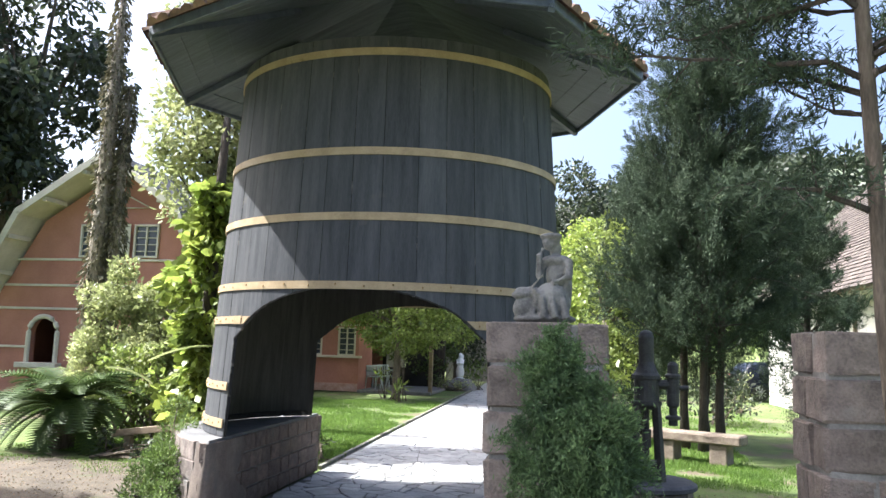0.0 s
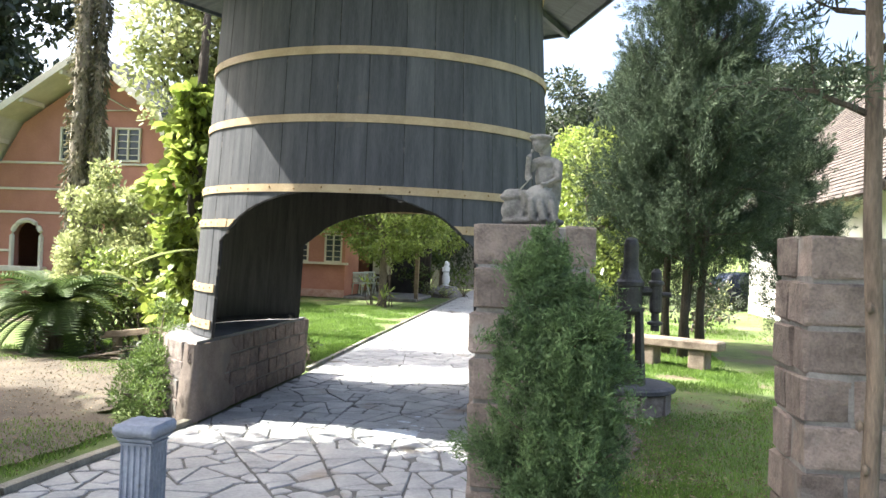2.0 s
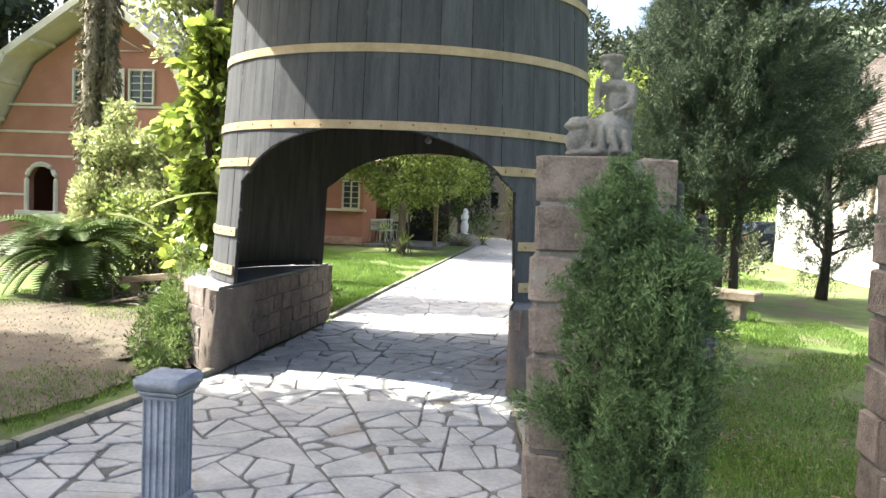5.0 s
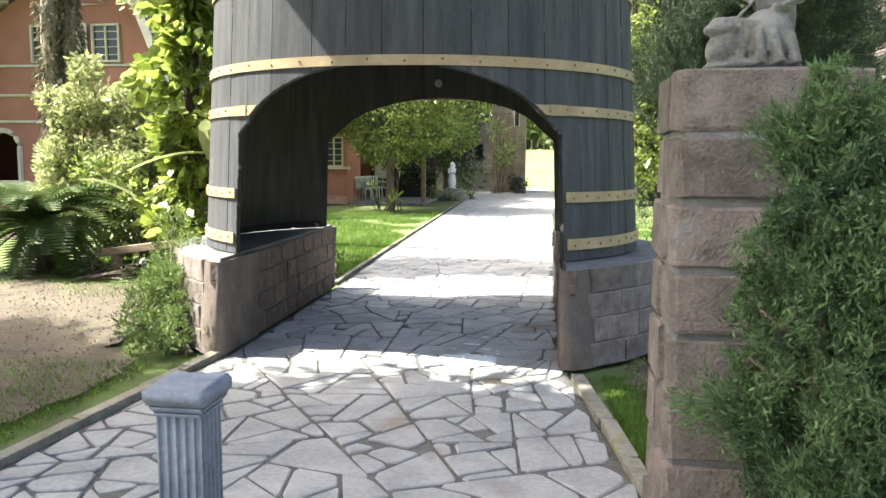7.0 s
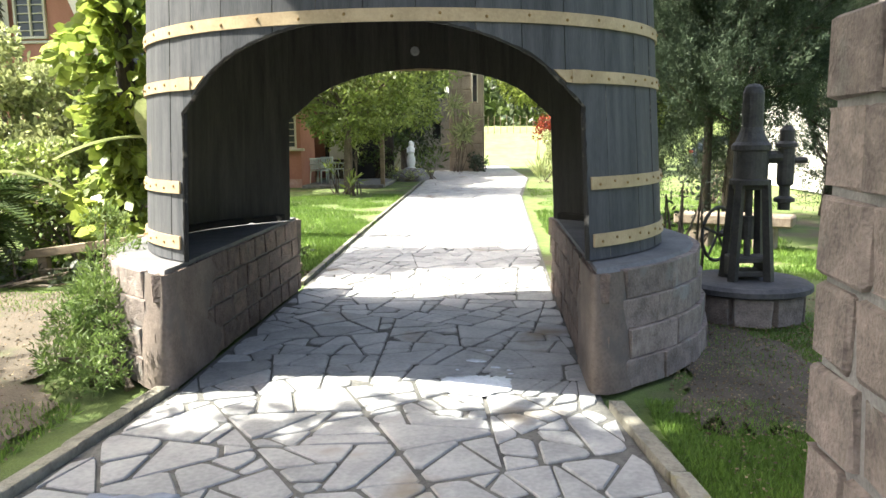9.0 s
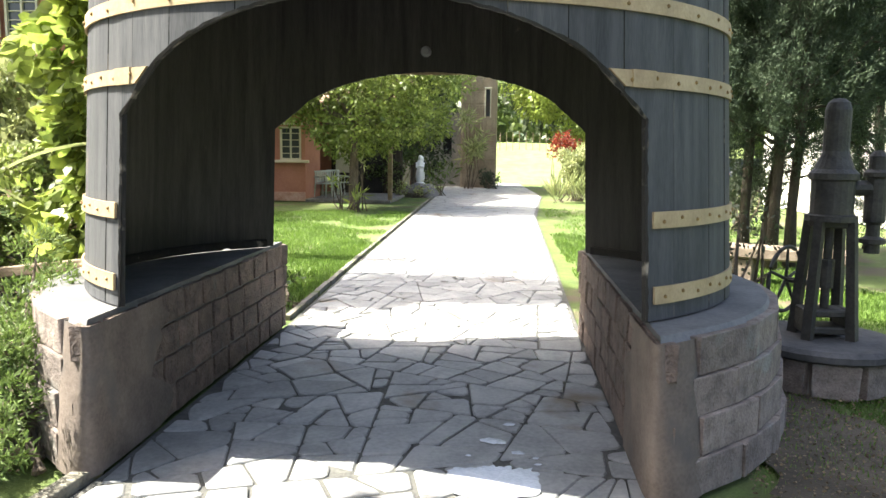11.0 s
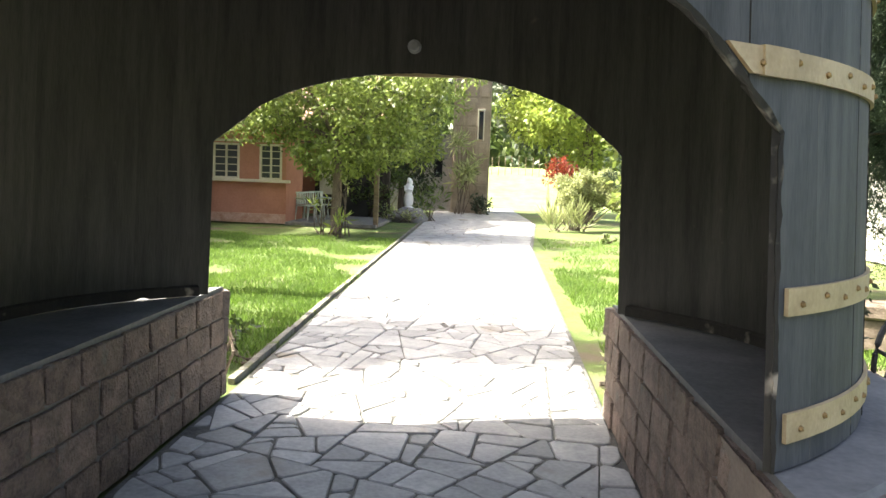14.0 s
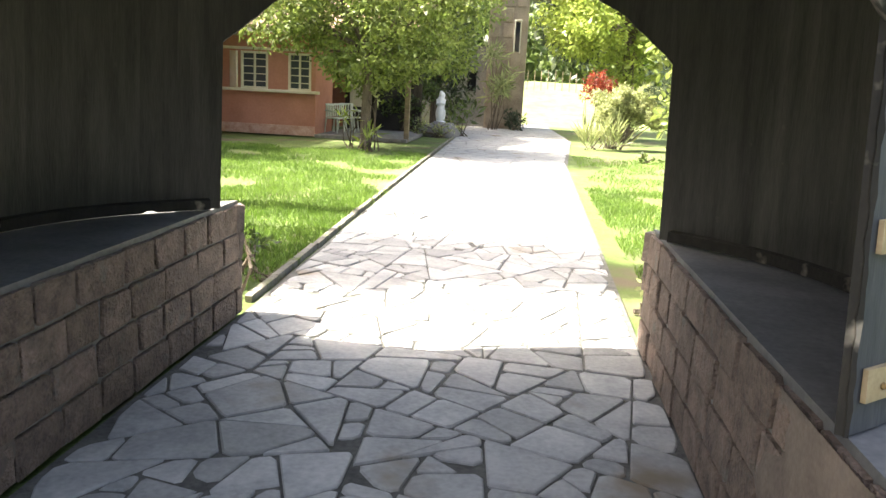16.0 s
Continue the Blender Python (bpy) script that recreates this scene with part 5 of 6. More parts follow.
# ceiling camera fixed inside the arch
cm = empty("wall_camera", (-0.05, 1.50, 2.42), "small round grey camera fixed above the rear arch", "camera")
bm = bmesh.new()
lathe(bm, [(0.045, 0), (0.045, 0.02)], (0, 0, 0), 16)
ob = part("bracket", bm, M_CAM, cm)
ob.matrix_local = pose(0, 0.03, 0, 90)
bm = bmesh.new()
lathe(bm, [(0.03, 0), (0.034, 0.01), (0.034, 0.05), (0.022, 0.055)], (0, 0, 0), 16)
ob = part("housing", bm, M_CAM, cm)
ob.matrix_local = pose(0, 0.015, 0, 90)

# splash of water on the flags, pale shine in its colour, with a few drops beyond it
splash = empty("water_splash", (0.61, -1.50, 0.009), "splash of water on the flagstones, its pale shine painted into the colour", "puddle")
bm = bmesh.new()
n_ring = 90
mid = bm.verts.new((0, 0, 0.006))
ring = []
for k in range(n_ring):
    a = TAU * k / n_ring
    r = 0.21 * (1 + 0.30 * noise.noise(Vector((math.cos(a) * 1.7, math.sin(a) * 1.7, 7))) + 0.30 * max(0, math.sin(a)) * noise.noise(Vector((math.cos(a) * 9, math.sin(a) * 9, 3))))
    ring.append(bm.verts.new((1.05 * r * math.cos(a), 1.0 * r * math.sin(a), 0.001)))
for k in range(n_ring):
    bm.faces.new((mid, ring[k], ring[(k + 1) % n_ring]))
part("film", bm, M_SHINEWET, splash, smooth=True)
rng = random.Random(12)
for dx, dy, r in ((-0.02, 0.52, 0.05), (0.03, 0.50, 0.03), (0.12, 0.36, 0.028), (0.21, 0.30, 0.016), (0.22, 0.22, 0.014), (0.08, 0.78, 0.028), (-0.14, 0.30, 0.012)):
    bm = bmesh.new()
    lathe(bm, [(r, 0), (r * 0.8, 0.004), (r * 0.2, 0.006)], (0, 0, 0), 9, 1.3, 0.8)
    for v in bm.verts:
        v.co.x *= 1 + rng.uniform(-0.35, 0.35)
        v.co.y *= 1 + rng.uniform(-0.35, 0.35)
    part("drop", bm, M_SHINEWET, splash).location = (dx, dy, 0)


# ---- plants ----
def limb_path(rng, a, d, length, n=5, droop=0.0, wander=0.15):
    pts = [np.array(a, float)]
    d = unit(np.array(d, float))
    for i in range(n):
        d = unit(d + rng.normal(size=3) * wander + np.array([0, 0, -droop]))
        pts.append(pts[-1] + d * length / n)
    return pts


def broad_tree(name, at, height, r_trunk, crown, mat, label, size=0.13, per=900, seed=1, bark=None, fork=0.45, category="tree", lean=(0, 0), clump=0.55, n_clump=40, kind_crown=""):
    """A tapered trunk with limbs that end in clumps of leaves. crown: centre and half axes."""
    rng = np.random.default_rng(seed)
    t = empty(name, (*at, 0), label, category)
    inv = t.matrix_world.inverted()
    cc, cr = np.array(crown[0], float), np.array(crown[1], float)
    bm = bmesh.new()
    top = np.array((at[0] + lean[0], at[1] + lean[1], height * fork))
    base = np.array((*at, 0.0))
    tr = [base + (top - base) * f + rng.normal(size=3) * r_trunk * 0.3 * (0 < f < 1) for f in (0, 0.08, 0.35, 0.7, 1)]
    tube(bm, tr, [r_trunk * 1.5, r_trunk * 1.1, r_trunk, r_trunk * 0.85, r_trunk * 0.7], 10)
    cents, rads = [], []
    for i in range(n_clump):
        d = unit(rng.normal(size=3))
        c = cc + d * cr * rng.uniform(0.35, 1.0) ** 0.6
        cents.append(c)
        rads.append(clump * rng.uniform(0.6, 1.3))
    for i in range(0, n_clump, max(1, n_clump // 14)):
        m = (top + cents[i]) / 2 + rng.normal(size=3) * 0.15
        tube(bm, [top, m, cents[i]], [r_trunk * 0.42, r_trunk * 0.25, r_trunk * 0.08], 6)
    ob = part("trunk", bm, bark or M_BARK, t, smooth=True)
    ob.matrix_parent_inverse = inv
    p, d = clumps(rng, cents, rads, per)
    d[:, 2] -= 0.3
    leaves("crown", p, mat, t, size, rng, d, kind=kind_crown).matrix_parent_inverse = inv
    return t


def bush(name, blobs, mat, label, size=0.08, per=1500, seed=1, aspect=2.2, up=0.2, stems=8, category="shrub", spread=1.0, bloom=None):
    rng = np.random.default_rng(seed)
    b0 = blobs[0][0]
    t = empty(name, (b0[0], b0[1], 0), label, category)
    inv = t.matrix_world.inverted()
    cents, rads = [], []
    for c, r in blobs:
        for k in range(max(4, int(10 * r * 2))):
            d = unit(rng.normal(size=3))
            cents.append(np.array(c) + d * r * rng.uniform(0.3, 0.95))
            rads.append(r * rng.uniform(0.22, 0.42))
    cents = [np.array((c[0], c[1], max(c[2], 0.1))) for c in cents]
    bm = bmesh.new()
    for k in range(stems):
        c = cents[rng.integers(len(cents))]
        f = np.array((b0[0] + rng.normal() * 0.15, b0[1] + rng.normal() * 0.15, 0.0))
        tube(bm, [f, (f + c) / 2 + rng.normal(size=3) * 0.08, c], [0.022, 0.016, 0.006], 5)
    tagged(part("branchwork", bm, M_BARK, t), kind="stuff").matrix_parent_inverse = inv
    p, d = clumps(rng, cents, rads, per, flat=0.9)
    p[:, 2] = np.maximum(p[:, 2], 0.02)
    d[:, 2] += up
    leaves("foliage", p, mat, t, size, rng, d, aspect, spread).matrix_parent_inverse = inv
    if bloom:
        # flower heads: tight tufts of petals at the ends of outer shoots, below the given height
        bmat, count, top = bloom
        low = p[p[:, 2] < top]
        heads = low[rng.integers(len(low), size=count)]
        q = np.repeat(heads, 12, 0) + rng.normal(size=(count * 12, 3)) * 0.025
        leaves("blossom", q, bmat, t, 0.05, rng, None, 1.5).matrix_parent_inverse = inv
    return t


def sprays(rng, base, height, z0, radius, n, length, per, rise, profile, stagger=0.25):
    """Feathery conifer sprays about a stem: points and directions for needles."""
    P, D = [], []
    for i in range(n):
        u = rng.random() ** 0.9
        z = z0 + (height - z0) * u
        a = rng.uniform(0, TAU)
        r = radius * profile(u) * rng.uniform(0.35, 1.0) ** 0.5
        o = np.array((math.cos(a), math.sin(a), 0.0))
        d0 = unit(o * (1 - rise) + np.array((0, 0, rise)) + rng.normal(size=3) * stagger)
        tip = np.array(base) + o * r + np.array((0, 0, z))
        ln = length * rng.uniform(0.6, 1.3)
        s = rng.random(per)
        P.append(tip - d0 * ln * s[:, None] + rng.normal(size=(per, 3)) * ln * 0.10 * (0.3 + s[:, None]))
        D.append(np.repeat(d0[None], per, 0) + rng.normal(size=(per, 3)) * 0.35)
    return np.concatenate(P), np.concatenate(D)


def conifer(name, stems, height, z0, radius, n, mat, label, length=0.5, per=60, rise=0.6, size=0.09, aspect=4.0, seed=1, trunk_r=0.10, profile=None, category="conifer", bark=None, arms=0):
    rng = np.random.default_rng(seed)
    b0 = stems[0]
    t = empty(name, (b0[0], b0[1], 0), label, category)
    inv = t.matrix_world.inverted()
    profile = profile or (lambda u: max(0.12, min(1.0, 4 * u + 0.25)) * (1 - 0.85 * u ** 1.6))
    bm = bmesh.new()
    Ps, Ds = [], []
    for k, (x, y) in enumerate(stems):
        h = height * (1 - 0.12 * k)
        tr = [(x + rng.normal() * trunk_r * 0.4 * (f > 0) + (x - b0[0]) * f * 0.5, y + rng.normal() * trunk_r * 0.4 * (f > 0), h * f) for f in (0, 0.1, 0.25, 0.45, 0.7, 0.95)]
        tube(bm, tr, [trunk_r * 1.35, trunk_r, trunk_r * 0.9, trunk_r * 0.7, trunk_r * 0.4, trunk_r * 0.1], 8)
        for q in range(14):
            u = rng.random()
            a = rng.uniform(0, TAU)
            z = z0 * 0.8 + (h - z0) * u * 0.8
            r = radius * profile(u) * 0.7
            tube(bm, [(x, y, z), (x + r * 0.5 * math.cos(a), y + r * 0.5 * math.sin(a), z + 0.15 * r), (x + r * math.cos(a), y + r * math.sin(a), z + 0.5 * r)], [trunk_r * 0.28, trunk_r * 0.18, 0.006], 5)
        p, d = sprays(rng, (x, y, 0), h, z0, radius, n // len(stems), length, per, rise, profile)
        Ps.append(p)
        Ds.append(d)
        # long rising arms whose feathery tips break the outline
        for q in range(arms):
            a, u = rng.uniform(0, TAU), rng.uniform(0.0, 0.85)
            z, L = z0 + (h - z0) * u, radius * rng.uniform(0.75, 1.35) * (1.05 - 0.7 * u)
            arm = limb_path(rng, (x, y, z), (math.cos(a), math.sin(a), rng.uniform(0.25, 1.1)), L, 7, 0.0, 0.16)
            tube(bm, arm, list(np.linspace(trunk_r * 0.32, 0.004, len(arm))), 5)
            for i in range(2, len(arm)):
                ax = unit(arm[i] - arm[i - 1])
                for w in range(5):
                    tip = arm[i] + rng.normal(size=3) * 0.05 * radius
                    dv = unit(ax * 1.2 + rng.normal(size=3) * 0.45 + np.array((0, 0, 0.4)))
                    k = 80
                    f = rng.random((k, 1)) ** 0.7
                    Ps.append(tip + dv * f * length * 0.55 + rng.normal(size=(k, 3)) * 0.05 * (1.15 - f))
                    Ds.append(dv * 1.6 + rng.normal(size=(k, 3)) * 0.4)
    part("trunk", bm, bark or M_BARK, t, smooth=True).matrix_parent_inverse = inv
    leaves("foliage", np.concatenate(Ps), mat, t, size, rng, np.concatenate(Ds) * 1.6, aspect).matrix_parent_inverse = inv
    return t


# juniper growing against the gate pillar
conifer("juniper_shrub", [(1.98, -4.88), (2.14, -4.96)], 1.86, 0.10, 0.28, 460, M_JUNI, "dense feathery green juniper shrub against the stone pillar", 0.24, 280, 0.66, 0.028, 4.5, 11, 0.025,
        lambda u: np.interp(u, (0, 0.1, 0.22, 0.42, 0.6, 0.82, 1.0), (0.75, 0.65, 0.45, 1.0, 0.98, 0.7, 0.25)), "shrub", arms=9)
# tall dark conifers behind the stone bench
conifer("tall_conifer", [(4.4, 5.9), (4.75, 6.15), (4.15, 6.3), (4.55, 6.45)], 9.6, 1.5, 1.85, 620, M_CONIF, "tall dark feathery conifer with several bare lower trunks", 0.80, 300, 0.62, 0.078, 7.5, 12, 0.075, bark=M_DARKBARK, arms=36)
conifer("tall_conifer", [(3.5, 8.6)], 6.4, 0.8, 1.15, 330, M_CONIF, "slender dark upright conifer behind the garden bench", 0.7, 260, 0.8, 0.075, 7.5, 13, 0.09, bark=M_DARKBARK, arms=40)
conifer("tall_conifer", [(7.0, 8.6)], 5.2, 0.7, 1.3, 240, M_CONIF, "broad dark conifer before the white building", 0.8, 220, 0.5, 0.08, 7.5, 18, 0.10, bark=M_DARKBARK, arms=26)


def thin_pine():
    rng = np.random.default_rng(21)
    x, y = 3.47, -4.76
    t = empty("thin_pine", (x, y, 0), "thin brown-barked pine with open needled branches beside the pillar", "tree")
    inv = t.matrix_world.inverted()
    bm = bmesh.new()
    tr = [(x + dx, y + dy, z) for dx, dy, z in ((0.02, 0, 0), (0.01, 0, 0.5), (0.03, 0.01, 1.2), (-0.01, 0, 1.9), (-0.03, -0.02, 2.6), (-0.05, 0, 3.4), (-0.03, 0, 4.6), (-0.06, 0, 6.0))]
    tube(bm, tr, [0.052, 0.041, 0.038, 0.040, 0.038, 0.035, 0.028, 0.012], 10)
    for k in range(14):
        # knots on the bark
        z = rng.uniform(0.2, 3.2)
        q = bmesh.ops.create_icosphere(bm, subdivisions=1, radius=0.02)["verts"]
        a = rng.uniform(0, TAU)
        bmesh.ops.transform(bm, matrix=Matrix.Translation((x + 0.034 * math.cos(a), y + 0.034 * math.sin(a), z)) @ Matrix.Diagonal((1, 1, 1.5, 1)), verts=q)
    part("trunk", bm, M_BARK, t, "rough brown knotty bark", smooth=True).matrix_parent_inverse = inv
    bm = bmesh.new()
    P, D = [], []
    for k in range(48):
        z = rng.uniform(2.35, 5.8)
        a = rng.uniform(0, TAU) if k % 2 else rng.uniform(math.pi * 0.6, math.pi * 1.2)
        L = rng.uniform(0.6, 1.25) * (1.15 if z > 2.9 else 0.8)
        pts = limb_path(rng, (x - 0.03, y, z), (math.cos(a), math.sin(a), 0.30), L, 6, 0.0, 0.22)
        tube(bm, pts, list(np.linspace(0.019, 0.004, len(pts))), 5)
        for q in range(10):
            i = rng.integers(2, 7)
            tw = limb_path(rng, pts[i], rng.normal(size=3) + np.array([0, 0, 0.5]) + (pts[-1] - pts[0]), 0.28, 3, 0, 0.3)
            tube(bm, tw, [0.005, 0.004, 0.003, 0.002], 4)
            for e in tw[1:]:
                m = 46
                P.append(np.repeat(e[None], m, 0) + rng.normal(size=(m, 3)) * 0.035)
                D.append(rng.normal(size=(m, 3)) + np.array([0, 0, 0.6]))
    part("branchwork", bm, M_DARKBARK, t).matrix_parent_inverse = inv
    leaves("needles", np.concatenate(P), M_CONIF, t, 0.062, rng, np.concatenate(D), 6.5).matrix_parent_inverse = inv


thin_pine()
# garden on the sunny side
M_FEATHER = material("light_feather_green", (0.08, 0.13, 0.03), (0.17, 0.24, 0.06), 3, 0.65, 0.0, 20, translucent=0.35, island=0.4)
M_LEAFY2 = material("sunny_leaf", (0.11, 0.16, 0.035), (0.25, 0.30, 0.075), 2, 0.45, 0.0, 20, translucent=0.45, island=0.45)
M_BLOOM = material("pale_pink_petal", (0.42, 0.30, 0.25), (0.62, 0.50, 0.42), 3, 0.7, 0.0, 20, translucent=0.35, island=0.3)
bush("feathery_shrub", [((-1.80, -1.45, 0.34), 0.42), ((-2.0, -1.0, 0.52), 0.40), ((-1.70, -1.85, 0.20), 0.30), ((-1.95, -1.6, 0.16), 0.34), ((-2.2, -0.6, 0.66), 0.36)], M_FEATHER, "low feathery light green shrub beside the plinth", 0.052, 15000, 31, 4.0, 0.7, 14)
bush("flowering_shrub", [((-5.9, 4.5, 1.5), 1.0), ((-5.1, 4.2, 1.1), 0.9), ((-6.1, 4.4, 2.4), 0.75), ((-4.7, 3.9, 0.6), 0.7), ((-6.7, 4.4, 1.2), 0.8), ((-5.3, 4.2, 2.1), 0.6)], M_LEAFS, "large silvery green flowering shrub in full sun", 0.10, 3400, 32, 2.0, 0.3, 20, bloom=(M_BLOOM, 240, 1.7))
bush("leafy_shrub", [((-4.1, 2.9, 0.55), 0.55), ((-5.1, 3.3, 1.0), 0.6), ((-3.6, 2.8, 0.5), 0.45), ((-4.7, 3.2, 0.7), 0.6), ((-3.3, 2.9, 0.9), 0.4)], M_LEAFY2, "mixed green leafy shrub behind the plank", 0.095, 2100, 33, 1.9, 0.2, 14, bloom=(M_BLOOM, 70, 1.2))
bush("ground_cover", [((-4.6, 1.9, 0.12), 0.28), ((-4.0, 1.75, 0.12), 0.26), ((-3.4, 1.7, 0.12), 0.25)], M_LEAFD, "dark leafy ground cover below the plank", 0.08, 2600, 34, 1.8, 0.3, 6)


def climber():
    """Yellow-green climbing plant on a mossy stem, its leaves large and glossy."""
    rng = np.random.default_rng(41)
    t = empty("climbing_plant", (-3.75, 2.9, 0), "yellow-green climber with large glossy leaves on a tall stem", "climber")
    inv = t.matrix_world.inverted()
    bm = bmesh.new()
    tube(bm, [(-3.75, 2.9, 0), (-3.7, 2.9, 2), (-3.65, 2.9, 4), (-3.6, 3.0, 6.2)], [0.13, 0.11, 0.09, 0.04], 10)
    part("stem", bm, M_DARKBARK, t, smooth=True).matrix_parent_inverse = inv
    n = 2900
    z = rng.uniform(0.5, 4.25, n)
    a = rng.uniform(0, TAU, n)
    wob = 0.42 + 0.18 * np.sin(z * 3.1) + 0.16 * np.sin(z * 7.3 + 2 * a)
    r = wob * rng.uniform(0.55, 1.1, n) * np.clip((4.5 - z) / 0.9, 0.3, 1)
    p = np.stack([-3.72 + r * np.cos(a), 2.9 + r * np.sin(a), z], 1)
    d = np.stack([np.cos(a), np.sin(a), np.full(n, -0.5)], 1) * 1.3
    pick = rng.random(n) < 0.55
    leaves("sunny_foliage", p[pick], M_LEAFY, t, 0.23, rng, d[pick], 1.7, 0.7).matrix_parent_inverse = inv
    leaves("green_foliage", p[~pick], M_LEAFY2, t, 0.19, rng, d[~pick], 1.8, 0.7).matrix_parent_inverse = inv
    # a few broad banana-like leaves
    for k, (o, dd, ln) in enumerate((((-3.2, 2.5, 1.6), (-1, -0.5, 0.15), 1.1), ((-3.2, 2.4, 1.5), (0.1, -0.4, 1.0), 0.9), ((-4.4, 2.6, 1.0), (-0.5, -0.4, 0.5), 0.9))):
        bm = bmesh.new()
        dv = unit(np.array(dd, float))
        sv = unit(np.cross(dv, (0, 0, 1)))
        rows = []
        for i in range(9):
            f = i / 8
            c = np.array(o) + dv * ln * f + np.array((0, 0, -0.35 * f * f * ln))
            w = 0.13 * math.sin(math.pi * min(1, 0.08 + 0.92 * f)) ** 0.7
            rows.append([bm.verts.new(c + sv * w + np.array((0, 0, 0.03))), bm.verts.new(c), bm.verts.new(c - sv * w + np.array((0, 0, 0.03)))])
        for q, s in zip(rows, rows[1:]):
            bm.faces.new((q[0], q[1], s[1], s[0]))
            bm.faces.new((q[1], q[2], s[2], s[1]))
        part("broad_leaf", bm, M_LEAFS, t, smooth=True).matrix_parent_inverse = inv


climber()
broad_tree("garden_tree", (-4.0, 4.6), 8.5, 0.14, ((-4.0, 3.75, 5.7), (1.1, 0.7, 2.5)), M_LEAFS, "slim tree with pale hanging foliage behind the climber", 0.13, 1100, 42, bark=M_DARKBARK, fork=0.5, clump=0.5, n_clump=40)


def cycad(x, y):
    rng = np.random.default_rng(51)
    t = empty("cycad", (x, y, 0), "large glossy cycad palm with arching feather fronds", "palm")
    inv = t.matrix_world.inverted()
    bm = bmesh.new()
    lathe(bm, [(0.18, 0), (0.20, 0.2), (0.16, 0.5), (0.08, 0.62)], (x, y, 0), 12)
    part("trunk", bm, M_BARK, t).matrix_parent_inverse = inv
    for k in range(80):
        a = TAU * k * 0.381966
        rise = rng.uniform(-0.1, 2.0)
        L = rng.uniform(1.0, 1.55)
        pts, d = [np.array((x, y, 0.6))], unit(np.array((math.cos(a), math.sin(a), rise)))
        for i in range(12):
            d = unit(d + np.array((0, 0, -0.135)))
            pts.append(pts[-1] + d * L / 12)
        rib, tips = [], []
        for i in range(1, 12):
            dv = unit(pts[i + 1] - pts[i - 1])
            sv = unit(np.cross(dv, (0, 0, 1)))
            for h in range(2):
                c = pts[i] + (pts[i + 1] - pts[i]) * h * 0.5
                ln = 0.24 * math.sin(math.pi * (0.12 + 0.82 * (i + h * 0.5) / 12.5))
                rib += [c - dv * 0.026, c + dv * 0.026]
                tips.append([c + sv * q * ln + dv * ln * 0.5 + np.array((0, 0, 0.25 * ln)) for q in (-1, 1)])
        verts = [*rib, *[q for p in tips for q in p]]
        nr = len(rib)
        faces = [(2 * i, 2 * i + 1, nr + 2 * i + q) for i in range(len(tips)) for q in (0, 1)]
        # the rib, from the crown of the plant to the end of the frond
        low = len(verts)
        verts += [q - np.array((0, 0, 0.012)) for q in rib]
        faces += [(i, i + 1, low + i + 1, low + i) for i in range(nr - 1)]
        verts += [pts[0], pts[0] - np.array((0, 0, 0.012))]
        faces.append((len(verts) - 2, 0, low, len(verts) - 1))
        ob = data_part("frond", verts, faces, M_FROND, t)
        ob.matrix_parent_inverse = inv


M_FROND = material("glossy_frond", (0.035, 0.06, 0.018), (0.085, 0.13, 0.035), 3, 0.5, 0.0, 20, translucent=0.25, spec=0.3)
cycad(-5.7, 2.35)


def mossy_trunk(x, y, h, r, seed):
    """A slim trunk sheathed in hanging epiphytes."""
    rng = np.random.default_rng(seed)
    t = empty("epiphyte_trunk", (x, y, 0), "slim tall trunk sheathed in shaggy grey-green epiphytes", "tree", "shaggy trunks")
    inv = t.matrix_world.inverted()
    bm = bmesh.new()
    tube(bm, [(x, y, 0), (x + 0.05, y, h * 0.4), (x + 0.12, y, h * 0.8), (x + 0.16, y, h)], [r, r * 0.85, r * 0.6, r * 0.2], 10)
    part("trunk", bm, M_PALEBARK, t, smooth=True).matrix_parent_inverse = inv
    n = 4200
    z = rng.uniform(0.4, h, n)
    a = rng.uniform(0, TAU, n)
    rr = (r * 0.85 + 0.08 * np.sin(z * 2.3 + seed) ** 2) * rng.uniform(0.6, 1.3, n) * (1.15 - 0.5 * z / h)
    p = np.stack([x + 0.14 * z / h + rr * np.cos(a), y + rr * np.sin(a), z], 1)
    d = np.stack([np.cos(a), np.sin(a), np.full(n, -1.6)], 1)
    leaves("epiphyte_cover", p, M_EPIPHYTE, t, 0.13, rng, d, 3.0, 0.5).matrix_parent_inverse = inv


M_EPIPHYTE = material("shaggy_epiphyte", (0.055, 0.055, 0.03), (0.17, 0.15, 0.085), 3, 0.8, 0.0, 20, translucent=0.2, island=0.45)
mossy_trunk(-7.9, 6.0, 9.6, 0.20, 61)
mossy_trunk(-7.62, 6.1, 7.2, 0.15, 62)
# tall dark trees beside and behind the houses
broad_tree("tall_dark_tree", (-17.5, 15.0), 17, 0.4, ((-18.4, 14.5, 11.2), (4.6, 3.6, 6.0)), M_LEAFD, "tall dark spreading tree behind the gabled house", 0.32, 300, 71, clump=1.1, n_clump=70, fork=0.5)
broad_tree("tall_dark_tree", (-18.5, 8.0), 12, 0.35, ((-17.6, 9.0, 6.2), (2.6, 2.6, 4.6)), M_LEAFD, "tall dark tree beside the gabled house", 0.30, 300, 72, clump=1.0, n_clump=46, fork=0.4)
broad_tree("lawn_tree", (-3.4, 15.3), 6.5, 0.13, ((-3.4, 15.8, 3.65), (3.1, 2.2, 1.95)), M_LEAFY2, "spreading sunlit garden tree on the lawn", 0.13, 1000, 73, clump=0.62, n_clump=100, fork=0.36)
